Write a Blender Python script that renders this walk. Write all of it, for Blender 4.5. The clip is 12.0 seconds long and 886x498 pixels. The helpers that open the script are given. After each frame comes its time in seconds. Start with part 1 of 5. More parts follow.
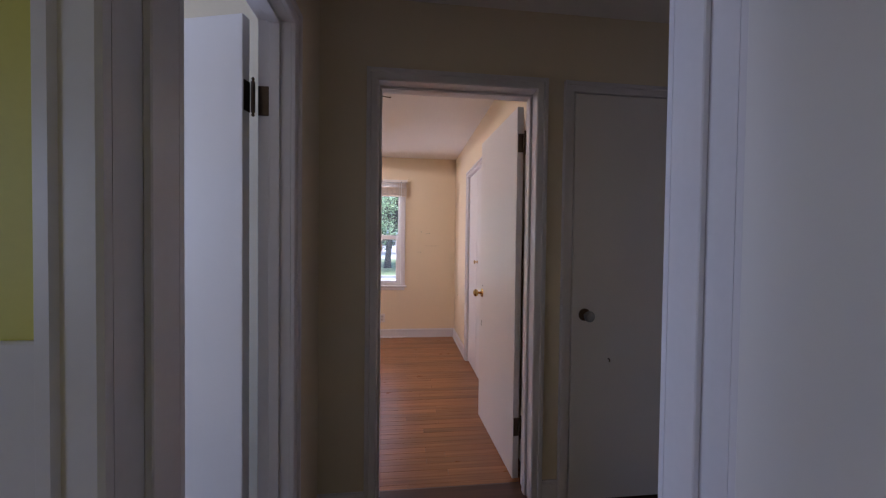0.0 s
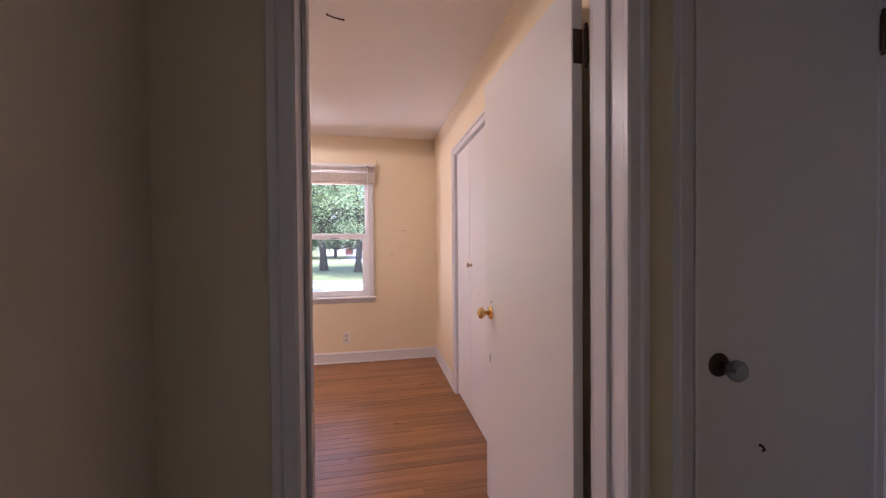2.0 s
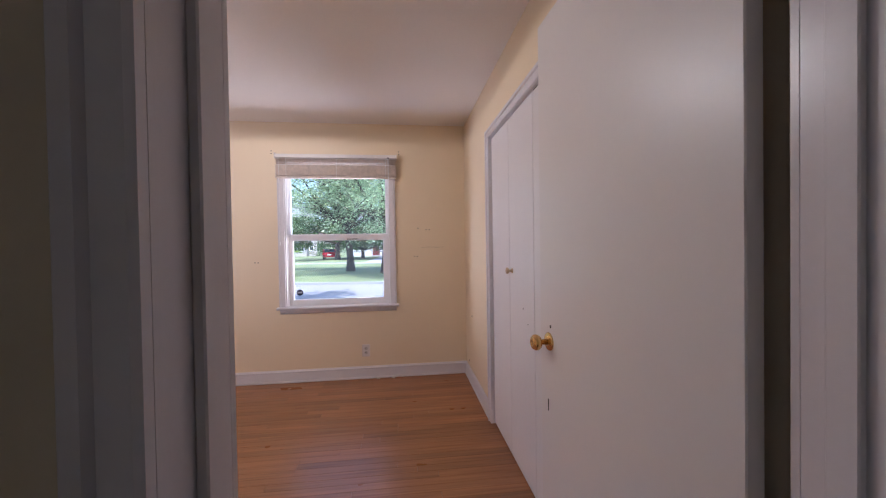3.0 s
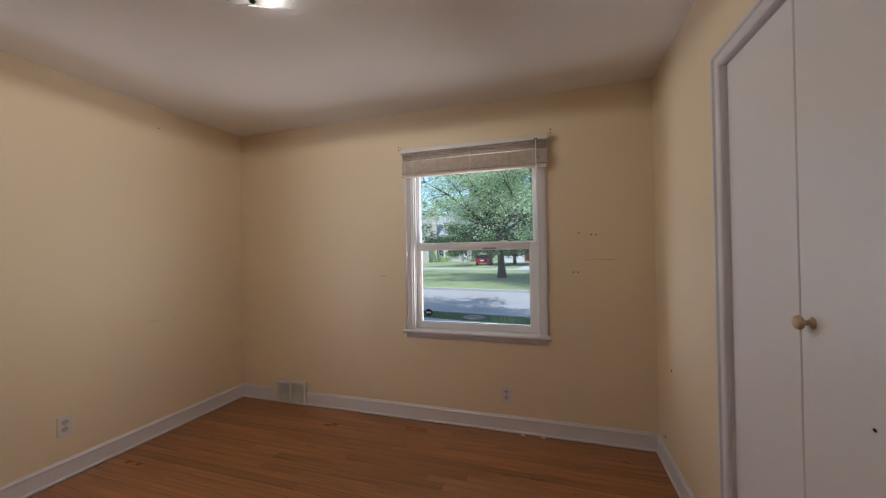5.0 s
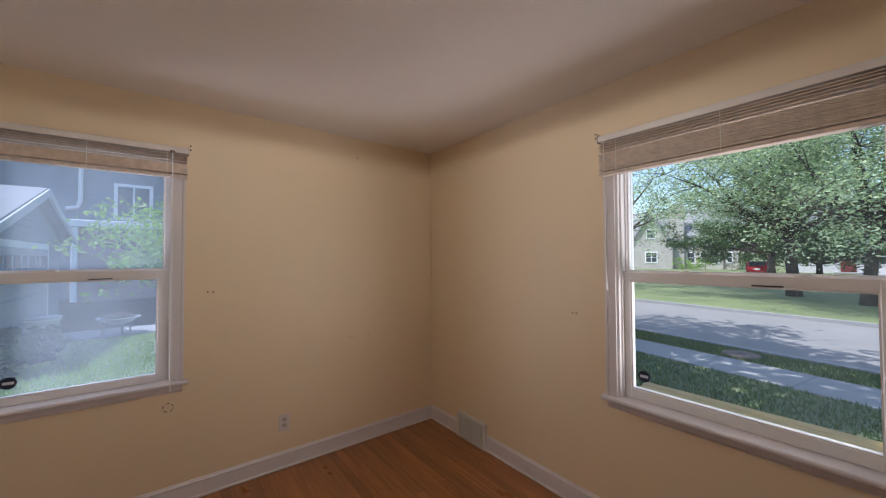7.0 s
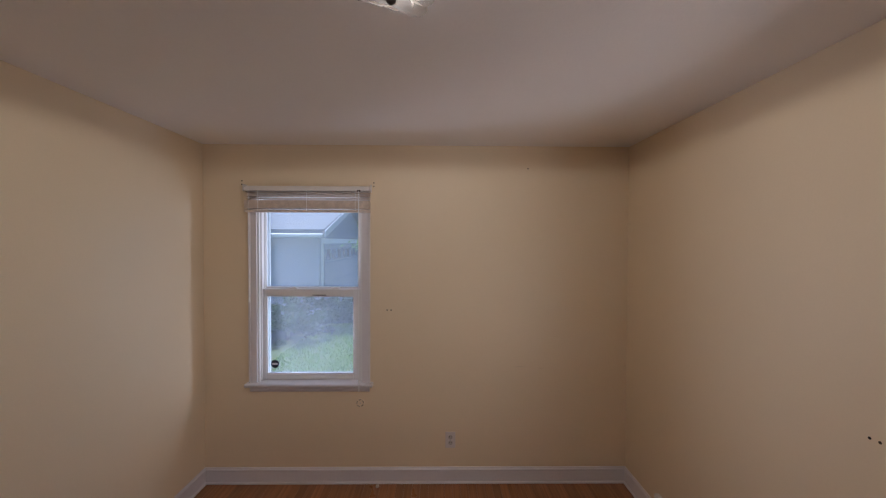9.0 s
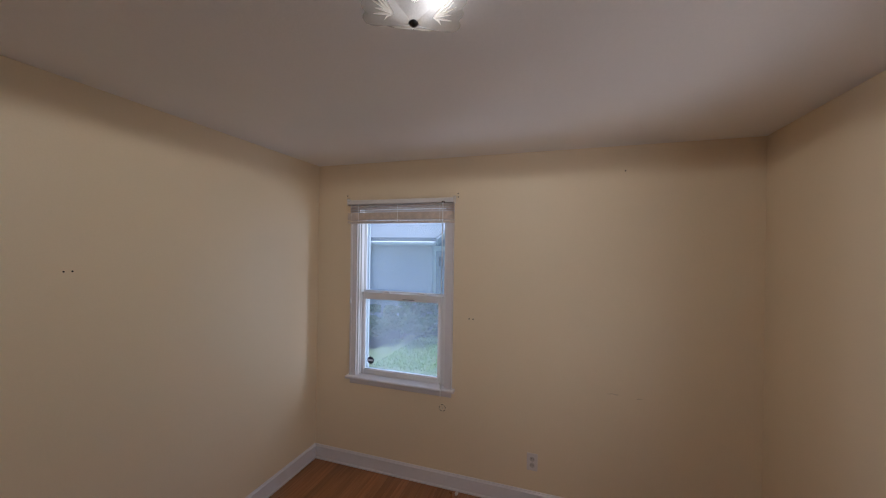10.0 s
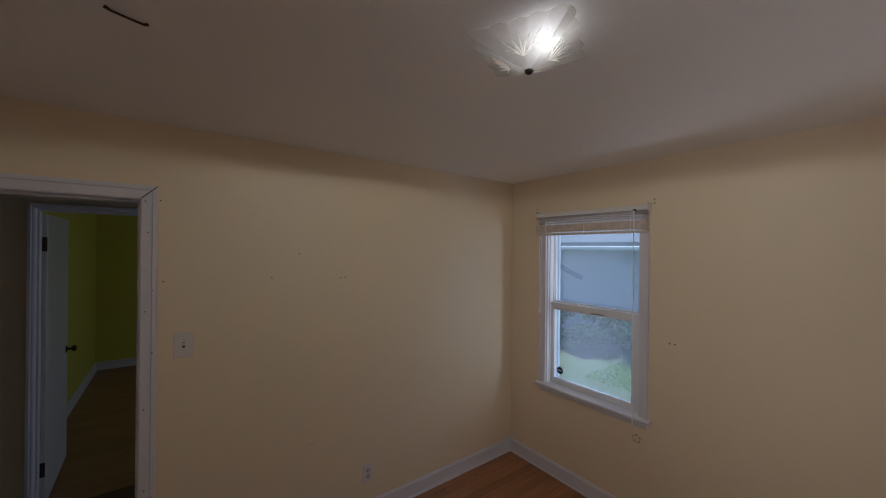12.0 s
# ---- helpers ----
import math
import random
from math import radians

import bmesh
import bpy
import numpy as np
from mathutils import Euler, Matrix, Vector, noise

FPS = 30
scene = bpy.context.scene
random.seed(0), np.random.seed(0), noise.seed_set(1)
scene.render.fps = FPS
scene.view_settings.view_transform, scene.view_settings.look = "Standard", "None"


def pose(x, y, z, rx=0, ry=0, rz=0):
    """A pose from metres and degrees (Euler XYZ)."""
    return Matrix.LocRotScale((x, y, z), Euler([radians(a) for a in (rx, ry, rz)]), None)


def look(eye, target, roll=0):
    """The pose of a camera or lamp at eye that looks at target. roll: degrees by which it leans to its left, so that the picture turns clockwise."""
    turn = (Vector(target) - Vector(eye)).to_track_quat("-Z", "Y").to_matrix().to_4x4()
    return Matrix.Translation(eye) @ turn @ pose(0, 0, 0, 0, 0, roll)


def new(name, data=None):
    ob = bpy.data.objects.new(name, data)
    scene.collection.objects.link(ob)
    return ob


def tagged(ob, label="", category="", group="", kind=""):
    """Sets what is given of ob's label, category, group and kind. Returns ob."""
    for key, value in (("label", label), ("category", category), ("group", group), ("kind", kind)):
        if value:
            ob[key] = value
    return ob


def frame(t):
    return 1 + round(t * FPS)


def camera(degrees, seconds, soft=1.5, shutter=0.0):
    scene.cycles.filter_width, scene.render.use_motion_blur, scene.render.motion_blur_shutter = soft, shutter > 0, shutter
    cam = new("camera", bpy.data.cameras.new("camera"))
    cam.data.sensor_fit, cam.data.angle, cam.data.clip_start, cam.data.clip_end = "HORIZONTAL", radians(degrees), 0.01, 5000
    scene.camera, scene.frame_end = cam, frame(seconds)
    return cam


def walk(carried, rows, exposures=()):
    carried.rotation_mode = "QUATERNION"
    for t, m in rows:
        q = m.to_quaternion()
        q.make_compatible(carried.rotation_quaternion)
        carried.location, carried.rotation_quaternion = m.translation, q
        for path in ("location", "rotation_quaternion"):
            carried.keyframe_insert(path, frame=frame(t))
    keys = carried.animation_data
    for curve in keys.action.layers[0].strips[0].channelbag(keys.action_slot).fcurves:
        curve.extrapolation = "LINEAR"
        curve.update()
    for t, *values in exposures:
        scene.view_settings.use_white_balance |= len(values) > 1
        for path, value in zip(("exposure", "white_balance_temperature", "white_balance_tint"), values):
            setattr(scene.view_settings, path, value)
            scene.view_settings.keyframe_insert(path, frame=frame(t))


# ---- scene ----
cam = camera(102.2, 12.0, soft=1.2)
EXPOSURES = [(0, 1.98, 5600, 26), (1.0, 2.2, 6350, 33), (2.0, 2.3, 5950, 31), (3, 1.82, 5500, 24), (4.8, 1.12, 5850, 12), (6.5, 1.0, 5950, 13), (7.0, 0.93, 6100, 17), (7.7, 0.9, 6500, 24), (9.5, 0.74, 5600, 15), (11.2, 0.82, 5520, 12), (12, 0.28, 5560, 11)]
PATH = [
    (0, (-0.267, -1.84, 1.311), (-0.044, 0.147, 1.271), 0.7),
    (0.5, (-0.264, -1.616, 1.292), (0.037, 0.361, 1.258), 0.5),
    (1, (-0.258, -1.385, 1.272), (0.103, 0.582, 1.246), -0.0),
    (1.5, (-0.243, -1.15, 1.274), (0.138, 0.813, 1.246), -0.2),
    (2, (-0.231, -0.917, 1.274), (0.145, 1.047, 1.245), -0.5),
    (2.5, (-0.22, -0.675, 1.279), (0.131, 1.294, 1.237), -0.4),
    (3.2, (-0.175, -0.356, 1.28), (-0.011, 1.637, 1.259), -1.1),
    (4.8, (-0.166, 0.331, 1.307), (-0.666, 2.267, 1.323), -0.9),
    (5, (-0.178, 0.404, 1.319), (-0.777, 2.312, 1.337), -0.9),
    (5.5, (-0.203, 0.582, 1.336), (-1.075, 2.381, 1.374), -0.8),
    (6, (-0.238, 0.753, 1.385), (-1.355, 2.412, 1.424), -0.7),
    (6.5, (-0.274, 0.915, 1.432), (-1.632, 2.383, 1.472), -0.6),
    (7, (-0.292, 1.113, 1.471), (-1.878, 2.33, 1.518), -0.3),
    (7.5, (-0.312, 1.253, 1.515), (-2.07, 2.206, 1.566), 0.1),
    (7.7, (-0.316, 1.305, 1.536), (-2.136, 2.13, 1.591), 0.1),
    (9.3, (-0.458, 1.771, 1.762), (-2.45, 1.599, 1.73), 0.5),
    (9.5, (-0.471, 1.826, 1.762), (-2.447, 1.52, 1.745), 0.8),
    (10, (-0.475, 1.938, 1.762), (-2.375, 1.31, 1.763), 0.9),
    (10.5, (-0.478, 2.037, 1.786), (-2.245, 1.099, 1.79), 0.8),
    (11, (-0.478, 2.125, 1.794), (-2.075, 0.921, 1.807), 0.8),
    (11.5, (-0.497, 2.187, 1.805), (-1.902, 0.764, 1.815), 0.6),
    (12, (-0.521, 2.246, 1.835), (-1.721, 0.645, 1.836), 0.6),
]
walk(cam, [(t, look(eye, target, roll)) for t, eye, target, roll in PATH], EXPOSURES)

# ---- world, sun and lamps ----
world = bpy.data.worlds.new("sky")
scene.world = world
world.use_nodes = True
wn = world.node_tree.nodes
sky = wn.new("ShaderNodeTexSky")
sky.sky_type = "NISHITA"
sky.sun_disc = False
SUN_AZ, SUN_EL = radians(200.0), radians(66.0)   # from the back of the house, slightly off its side wall
sky.sun_elevation, sky.sun_rotation = SUN_EL, SUN_AZ
world.node_tree.links.new(sky.outputs[0], wn["Background"].inputs[0])
wn["Background"].inputs[1].default_value = 0.15
sun = new("sun", bpy.data.lights.new("sun", "SUN"))
sun.data.energy, sun.data.angle, sun.data.color = 3.5, radians(0.55), (1.0, 0.95, 0.87)
sun_from = Vector((math.sin(SUN_AZ) * math.cos(SUN_EL), math.cos(SUN_AZ) * math.cos(SUN_EL), math.sin(SUN_EL)))
sun.matrix_world = look(sun_from * 30, (0, 0, 0))
LAMP = Vector((-1.341, 1.560, 2.40))
bulb_light = new("bulb_light", bpy.data.lights.new("bulb_light", "POINT"))
bulb_light.data.energy, bulb_light.data.shadow_soft_size, bulb_light.data.color = 0.10, 0.02, (1.0, 0.96, 0.92)
bulb_light.location = LAMP + Vector((0.02, 0.075, 0.005))
# added spot just under the shade, far stronger than the bulb, to fill the room
room_fill_spot = new("room_fill_spot", bpy.data.lights.new("room_fill_spot", "SPOT"))
room_fill_spot.data.energy, room_fill_spot.data.shadow_soft_size, room_fill_spot.data.color = 9.6, 0.055, (1.0, 0.92, 0.76)
room_fill_spot.data.spot_size, room_fill_spot.data.spot_blend = radians(180), 0.05
room_fill_spot.location = (LAMP.x, LAMP.y, 2.325)


def daylight_fill(name, m, w, h, power, c):
    """An added area lamp, out of view, that fills in for daylight."""
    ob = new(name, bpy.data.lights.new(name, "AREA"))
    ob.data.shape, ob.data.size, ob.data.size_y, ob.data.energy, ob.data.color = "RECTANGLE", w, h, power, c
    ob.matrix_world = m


# unseen lamps added in the two hall rooms to brighten doors and walls
daylight_fill("bath_fill_light", look((-2.995, -0.75, 1.6), (0, -0.75, 1.5)), 0.75, 0.95, 3.1, (0.58, 0.76, 1.0))
daylight_fill("green_fill_light", look((-2.99, -3.4, 1.4), (0, -3.3, 1.3)), 0.95, 1.25, 2.1, (0.85, 0.93, 1.0))


# added lamps outside, beside the bedroom's two window openings, filling in for the sky
daylight_fill("sky_fill_front", look((0.0, 3.48, 0.85), (-1.8, 1.2, 1.9)), 0.7, 1.1, 18.0, (1.0, 0.95, 0.88))
daylight_fill("sky_fill_front_far", look((-1.8, 3.58, 0.85), (0.3, 1.2, 1.9)), 0.6, 1.1, 10.0, (0.95, 0.96, 1.0))
daylight_fill("sky_fill_side", look((-3.5, 1.78, 1.3), (-1.9, 0.0, 1.4)), 0.7, 1.2, 6.5, (0.85, 0.92, 1.0))
daylight_fill("sky_fill_side_near", look((-3.42, 2.35, 1.3), (-2.72, 0.0, 1.35)), 0.45, 1.2, 13.0, (0.85, 0.92, 1.0))
daylight_fill("sky_fill_side_far", look((-3.5, -0.3, 0.95), (-2.0, 3.0, 1.9)), 0.7, 1.1, 20.0, (0.9, 0.94, 1.0))


# ---- materials ----
def nodes_of(name):
    m = bpy.data.materials.new(name)
    m.use_nodes = True
    t = m.node_tree
    return m, t.nodes, t.links, t.nodes["Principled BSDF"]


def coords(n, l, scale=(1, 1, 1), rand=False):
    """Object coordinates, stretched, and shifted per object where rand is set."""
    tc = n.new("ShaderNodeTexCoord")
    mp = n.new("ShaderNodeMapping")
    mp.inputs["Scale"].default_value = scale
    l.new(tc.outputs["Object"], mp.inputs["Vector"])
    if rand:
        oi = n.new("ShaderNodeObjectInfo")
        mul = n.new("ShaderNodeVectorMath")
        mul.operation = "SCALE"
        mul.inputs[0].default_value = (37.0, 19.0, 11.0)
        l.new(oi.outputs["Random"], mul.inputs["Scale"])
        l.new(mul.outputs[0], mp.inputs["Location"])
    return mp.outputs[0]


def noise_tex(n, l, vec, scale, detail=4.0, rough=0.55):
    t = n.new("ShaderNodeTexNoise")
    t.inputs["Scale"].default_value, t.inputs["Detail"].default_value, t.inputs["Roughness"].default_value = scale, detail, rough
    l.new(vec, t.inputs["Vector"])
    return t.outputs[0]


def ramp(n, l, fac, stops):
    r = n.new("ShaderNodeValToRGB")
    while len(r.color_ramp.elements) < len(stops):
        r.color_ramp.elements.new(0.5)
    for e, (p, c) in zip(r.color_ramp.elements, stops):
        e.position, e.color = p, (*c, 1)
    l.new(fac, r.inputs[0])
    return r.outputs[0]


def mixed(n, l, fac, a, b, kind="MIX"):
    m = n.new("ShaderNodeMix")
    m.data_type, m.blend_type = "RGBA", kind
    for sock, v in ((m.inputs["Factor"], fac), (m.inputs["A"], a), (m.inputs["B"], b)):
        if isinstance(v, (int, float)):
            sock.default_value = v
        elif isinstance(v, tuple):
            sock.default_value = (*v, 1)
        else:
            l.new(v, sock)
    return m.outputs["Result"]


def bump(n, l, p, height, strength, distance):
    b = n.new("ShaderNodeBump")
    b.inputs["Strength"].default_value, b.inputs["Distance"].default_value = strength, distance
    l.new(height, b.inputs["Height"])
    l.new(b.outputs[0], p.inputs["Normal"])


def shade(c, k):
    return tuple(min(1.0, v * k) for v in c)


def paint(name, c, rough=0.5, var=0.07, big=1.3, fine=90.0, relief=0.15, dist=0.002, metal=0.0):
    m, n, l, p = nodes_of(name)
    v = coords(n, l)
    a = noise_tex(n, l, v, big, 5)
    b = noise_tex(n, l, v, fine, 3)
    c1 = ramp(n, l, a, [(0.3, shade(c, 1 - var)), (0.7, shade(c, 1 + var * 0.6))])
    c2 = mixed(n, l, 0.25, c1, ramp(n, l, b, [(0.35, shade(c, 1 - 1.5 * var)), (0.65, shade(c, 1 + var * 0.5))]))
    l.new(c2, p.inputs["Base Color"])
    rr = n.new("ShaderNodeMapRange")
    rr.inputs["To Min"].default_value, rr.inputs["To Max"].default_value = rough - 0.03, rough + 0.03
    l.new(a, rr.inputs["Value"])
    l.new(rr.outputs[0], p.inputs["Roughness"])
    p.inputs["Metallic"].default_value = metal
    if relief:
        bump(n, l, p, b, relief, dist)
    return m


def wood(name, dark, light, rough=0.35, grain=(2.0, 45.0, 45.0), spread=0.25):
    """Strips whose grain runs along their own x."""
    m, n, l, p = nodes_of(name)
    v = coords(n, l, grain, rand=True)
    g = noise_tex(n, l, v, 1.0, 6, 0.6)
    v2 = coords(n, l, (1.2, 6.0, 6.0), rand=True)
    g2 = noise_tex(n, l, v2, 1.0, 3)
    c = ramp(n, l, g, [(0.3, dark), (0.72, light)])
    c = mixed(n, l, 0.35, c, ramp(n, l, g2, [(0.3, shade(dark, 0.8)), (0.7, shade(light, 1.05))]))
    oi = n.new("ShaderNodeObjectInfo")
    tone = ramp(n, l, oi.outputs["Random"], [(0.0, (1 - spread, 1 - spread, 1 - spread)), (0.5, (1, 1, 1)), (1.0, (1 + spread * 0.3, 1 + spread * 0.15, 1.0))])
    c = mixed(n, l, 1.0, c, tone, "MULTIPLY")
    l.new(c, p.inputs["Base Color"])
    p.inputs["Roughness"].default_value = rough
    wear = noise_tex(n, l, coords(n, l, (1, 1, 1), rand=True), 3.0, 3)
    rr = n.new("ShaderNodeMapRange")
    rr.inputs["To Min"].default_value, rr.inputs["To Max"].default_value = rough - 0.1, rough + 0.15
    l.new(wear, rr.inputs["Value"])
    l.new(rr.outputs[0], p.inputs["Roughness"])
    bump(n, l, p, g, 0.12, 0.002)
    return m


def metal(name, c, rough=0.3, var=0.15):
    return paint(name, c, rough, var, 14.0, 160.0, 0.08, 0.001, 1.0)


def glass(name, haze=0.0, tint=(1, 1, 1), film=(0.84, 0.88, 1.0)):
    """Thin window glass: clear, a little gloss, and a scattering film for dust, frosting and painted haze."""
    m, n, l, p = nodes_of(name)
    n.remove(p)
    out = n["Material Output"]
    tr = n.new("ShaderNodeBsdfTransparent")
    tr.inputs[0].default_value = (*tint, 1)
    gl = n.new("ShaderNodeBsdfGlossy")
    gl.inputs["Roughness"].default_value = 0.02
    fr = n.new("ShaderNodeFresnel")
    fr.inputs["IOR"].default_value = 1.45
    s1 = n.new("ShaderNodeMixShader")
    l.new(fr.outputs[0], s1.inputs[0])
    l.new(tr.outputs[0], s1.inputs[1])
    l.new(gl.outputs[0], s1.inputs[2])
    last = s1
    if haze:
        df = n.new("ShaderNodeBsdfTranslucent")
        df.inputs[0].default_value = (*film, 1)
        v = coords(n, l)
        f = noise_tex(n, l, v, 5.0, 6)
        f2 = noise_tex(n, l, v, 220.0, 2)
        mr = n.new("ShaderNodeMapRange")
        mr.inputs["To Min"].default_value, mr.inputs["To Max"].default_value = haze * 0.5, haze * 1.5
        mu = n.new("ShaderNodeMath")
        mu.operation = "MULTIPLY_ADD"
        mu.inputs[1].default_value = 0.35
        l.new(f2, mu.inputs[0])
        l.new(f, mu.inputs[2])
        l.new(mu.outputs[0], mr.inputs["Value"])
        s2 = n.new("ShaderNodeMixShader")
        l.new(mr.outputs[0], s2.inputs[0])
        l.new(s1.outputs[0], s2.inputs[1])
        l.new(df.outputs[0], s2.inputs[2])
        last = s2
    l.new(last.outputs[0], out.inputs["Surface"])
    return m


def leaf_mat(name, c1, c2):
    m, n, l, p = nodes_of(name)
    geo = n.new("ShaderNodeNewGeometry")
    col = ramp(n, l, geo.outputs["Random Per Island"], [(0.0, c1), (1.0, c2)])
    l.new(col, p.inputs["Base Color"])
    p.inputs["Roughness"].default_value = 0.55
    tl = n.new("ShaderNodeBsdfTranslucent")
    l.new(mixed(n, l, 1.0, col, (1.3, 1.45, 0.85), "MULTIPLY"), tl.inputs[0])
    mx = n.new("ShaderNodeMixShader")
    mx.inputs[0].default_value = 0.4
    l.new(p.outputs[0], mx.inputs[1])
    l.new(tl.outputs[0], mx.inputs[2])
    l.new(mx.outputs[0], n["Material Output"].inputs["Surface"])
    return m


def emitter(name, c, strength):
    m, n, l, p = nodes_of(name)
    p.inputs["Base Color"].default_value = (*c, 1)
    p.inputs["Emission Color"].default_value = (*c, 1)
    p.inputs["Emission Strength"].default_value = strength
    return m


CREAM = paint("cream_wall_paint", (0.83, 0.68, 0.48), 0.5, 0.03, 0.9, 120.0, 0.2, 0.0015)
HALL = paint("hall_cream_paint", (0.76, 0.66, 0.50), 0.5, 0.03, 0.9, 120.0, 0.2, 0.0015)
GREEN = paint("yellow_green_paint", (0.64, 0.58, 0.10), 0.5, 0.05)
TEAL = paint("grey_teal_paint", (0.20, 0.30, 0.27), 0.55, 0.06)
PLASTER = paint("ceiling_plaster", (0.88, 0.83, 0.80), 0.75, 0.03, 1.1, 110.0, 0.35, 0.002)
TRIM = paint("white_trim_enamel", (0.74, 0.70, 0.72), 0.3, 0.04, 3.0, 60.0, 0.1, 0.001)
DOORP = paint("door_white_enamel", (0.80, 0.76, 0.75), 0.36, 0.01, 3.0, 45.0, 0.05, 0.001)
CLOSETP = paint("closet_door_paint", (0.80, 0.77, 0.78), 0.35, 0.03, 1.6, 45.0, 0.08, 0.001)
VINYL = paint("window_vinyl", (0.80, 0.78, 0.78), 0.35, 0.02, 4.0, 80.0, 0.04, 0.001)
SLAT = paint("blind_slat_beige", (0.70, 0.58, 0.49), 0.55, 0.2, 30.0, 170.0, 0.5, 0.0015)
RAILW = paint("blind_rail_white", (0.78, 0.73, 0.70), 0.4, 0.03, 6.0, 80.0, 0.05, 0.001)
CORD = paint("cord_white", (0.85, 0.85, 0.85), 0.6, 0.03)
PLATE = paint("plate_white_plastic", (0.74, 0.66, 0.62), 0.35, 0.03, 9.0, 90.0, 0.03, 0.001)
SLOT = paint("dark_slot", (0.02, 0.018, 0.016), 0.6, 0.1)
HOLE = paint("nail_hole_dark", (0.03, 0.02, 0.015), 0.9, 0.1)
OAK = wood("oak_strip_floor", (0.23, 0.095, 0.035), (0.50, 0.225, 0.095), 0.30, (2.2, 60.0, 60.0), 0.22)
OAKG = wood("oak_strip_floor_pale", (0.22, 0.11, 0.04), (0.42, 0.23, 0.10), 0.35, (2.2, 60.0, 60.0), 0.2)
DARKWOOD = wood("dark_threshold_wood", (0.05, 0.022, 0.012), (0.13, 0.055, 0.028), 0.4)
BRASS = metal("polished_brass", (0.86, 0.58, 0.24), 0.16)
BRONZE = metal("old_bronze", (0.10, 0.07, 0.05), 0.38)
STEEL = metal("register_steel", (0.55, 0.55, 0.55), 0.4)
REGISTER = paint("register_enamel", (0.72, 0.70, 0.66), 0.4, 0.05, 9.0)
CRYSTAL = glass("crystal_knob_glass", 0.25, (0.85, 0.88, 0.85))
# faint blue film puts the haze of the street view into the glass
PANE_A = glass("clear_window_glass", 0.006, (0.97, 1.0, 0.99), (0.72, 0.86, 1.0))
# dust film, tinted blue-white to carry the glare on this pane too
PANE_B = glass("dusty_window_glass", 0.10, (0.88, 0.94, 1.0), (0.82, 0.89, 1.0))
WOODKNOB = paint("closet_knob_wood", (0.62, 0.46, 0.30), 0.35, 0.1, 20.0)


# ---- builders ----
def box(bm, x0, x1, y0, y1, z0, z1, bevel=0.0, seg=1):
    vs = [bm.verts.new((x, y, z)) for x in (x0, x1) for y in (y0, y1) for z in (z0, z1)]
    fs = [bm.faces.new([vs[i] for i in f]) for f in ((0, 1, 3, 2), (4, 6, 7, 5), (0, 4, 5, 1), (2, 3, 7, 6), (0, 2, 6, 4), (1, 5, 7, 3))]
    if bevel:
        es = {e for f in fs for e in f.edges}
        bmesh.ops.bevel(bm, geom=list(es), offset=bevel, segments=seg, profile=0.5, affect="EDGES")
    return bm


def one_box(*a, **k):
    return box(bmesh.new(), *a, **k)


def prism(bm, pts, axis, lo, hi, cut_lo=0.0, cut_hi=0.0):
    """A closed outline pulled along an axis. x: pts are (y, z); y: (x, z); z: (x, y). cut slants the ends by the first coordinate."""
    def put(p, s):
        return {"x": (s, p[0], p[1]), "y": (p[0], s, p[1]), "z": (p[0], p[1], s)}[axis]
    a = [bm.verts.new(put(p, lo + cut_lo * p[0])) for p in pts]
    b = [bm.verts.new(put(p, hi + cut_hi * p[0])) for p in pts]
    k = len(pts)
    bm.faces.new(a[::-1])
    bm.faces.new(b)
    for i in range(k):
        bm.faces.new((a[i], a[(i + 1) % k], b[(i + 1) % k], b[i]))
    bmesh.ops.recalc_face_normals(bm, faces=bm.faces[:])
    return bm


def lathe(bm, outline, steps=20, axis="z", at=(0, 0, 0)):
    """A turned shape: outline rows are (radius, height along the axis)."""
    rings = []
    for r, h in outline:
        ring = []
        for i in range(steps):
            a = 2 * math.pi * i / steps
            u, v = r * math.cos(a), r * math.sin(a)
            p = {"z": (u, v, h), "y": (u, h, v), "x": (h, u, v)}[axis]
            ring.append(bm.verts.new((p[0] + at[0], p[1] + at[1], p[2] + at[2])))
        rings.append(ring)
    for q, w in zip(rings, rings[1:]):
        for i in range(steps):
            bm.faces.new((q[i], q[(i + 1) % steps], w[(i + 1) % steps], w[i]))
    bm.faces.new(rings[0][::-1])
    bm.faces.new(rings[-1])
    bmesh.ops.recalc_face_normals(bm, faces=bm.faces[:])
    return bm


def tube(bm, pts, radii, steps=8):
    """A round tapered limb along points."""
    rings = []
    for i, p in enumerate(pts):
        p = Vector(p)
        d = (Vector(pts[min(i + 1, len(pts) - 1)]) - Vector(pts[max(i - 1, 0)])).normalized()
        u = d.orthogonal().normalized()
        w = d.cross(u)
        rings.append([bm.verts.new(p + radii[i] * (math.cos(2 * math.pi * k / steps) * u + math.sin(2 * math.pi * k / steps) * w)) for k in range(steps)])
    for q, w in zip(rings, rings[1:]):
        off = min(range(steps), key=lambda o: sum((q[k].co - w[(k + o) % steps].co).length for k in range(steps)))
        for i in range(steps):
            bm.faces.new((q[i], q[(i + 1) % steps], w[(i + 1 + off) % steps], w[(i + off) % steps]))
    bm.faces.new(rings[0][::-1])
    bm.faces.new(rings[-1])
    bmesh.ops.recalc_face_normals(bm, faces=bm.faces[:])
    return bm


def mesh_of(name, bm, mats, smooth=False):
    me = bpy.data.meshes.new(name)
    bm.to_mesh(me)
    bm.free()
    for m in (mats if isinstance(mats, (list, tuple)) else (mats,)):
        me.materials.append(m)
    if smooth:
        for f in me.polygons:
            f.use_smooth = True
    return me


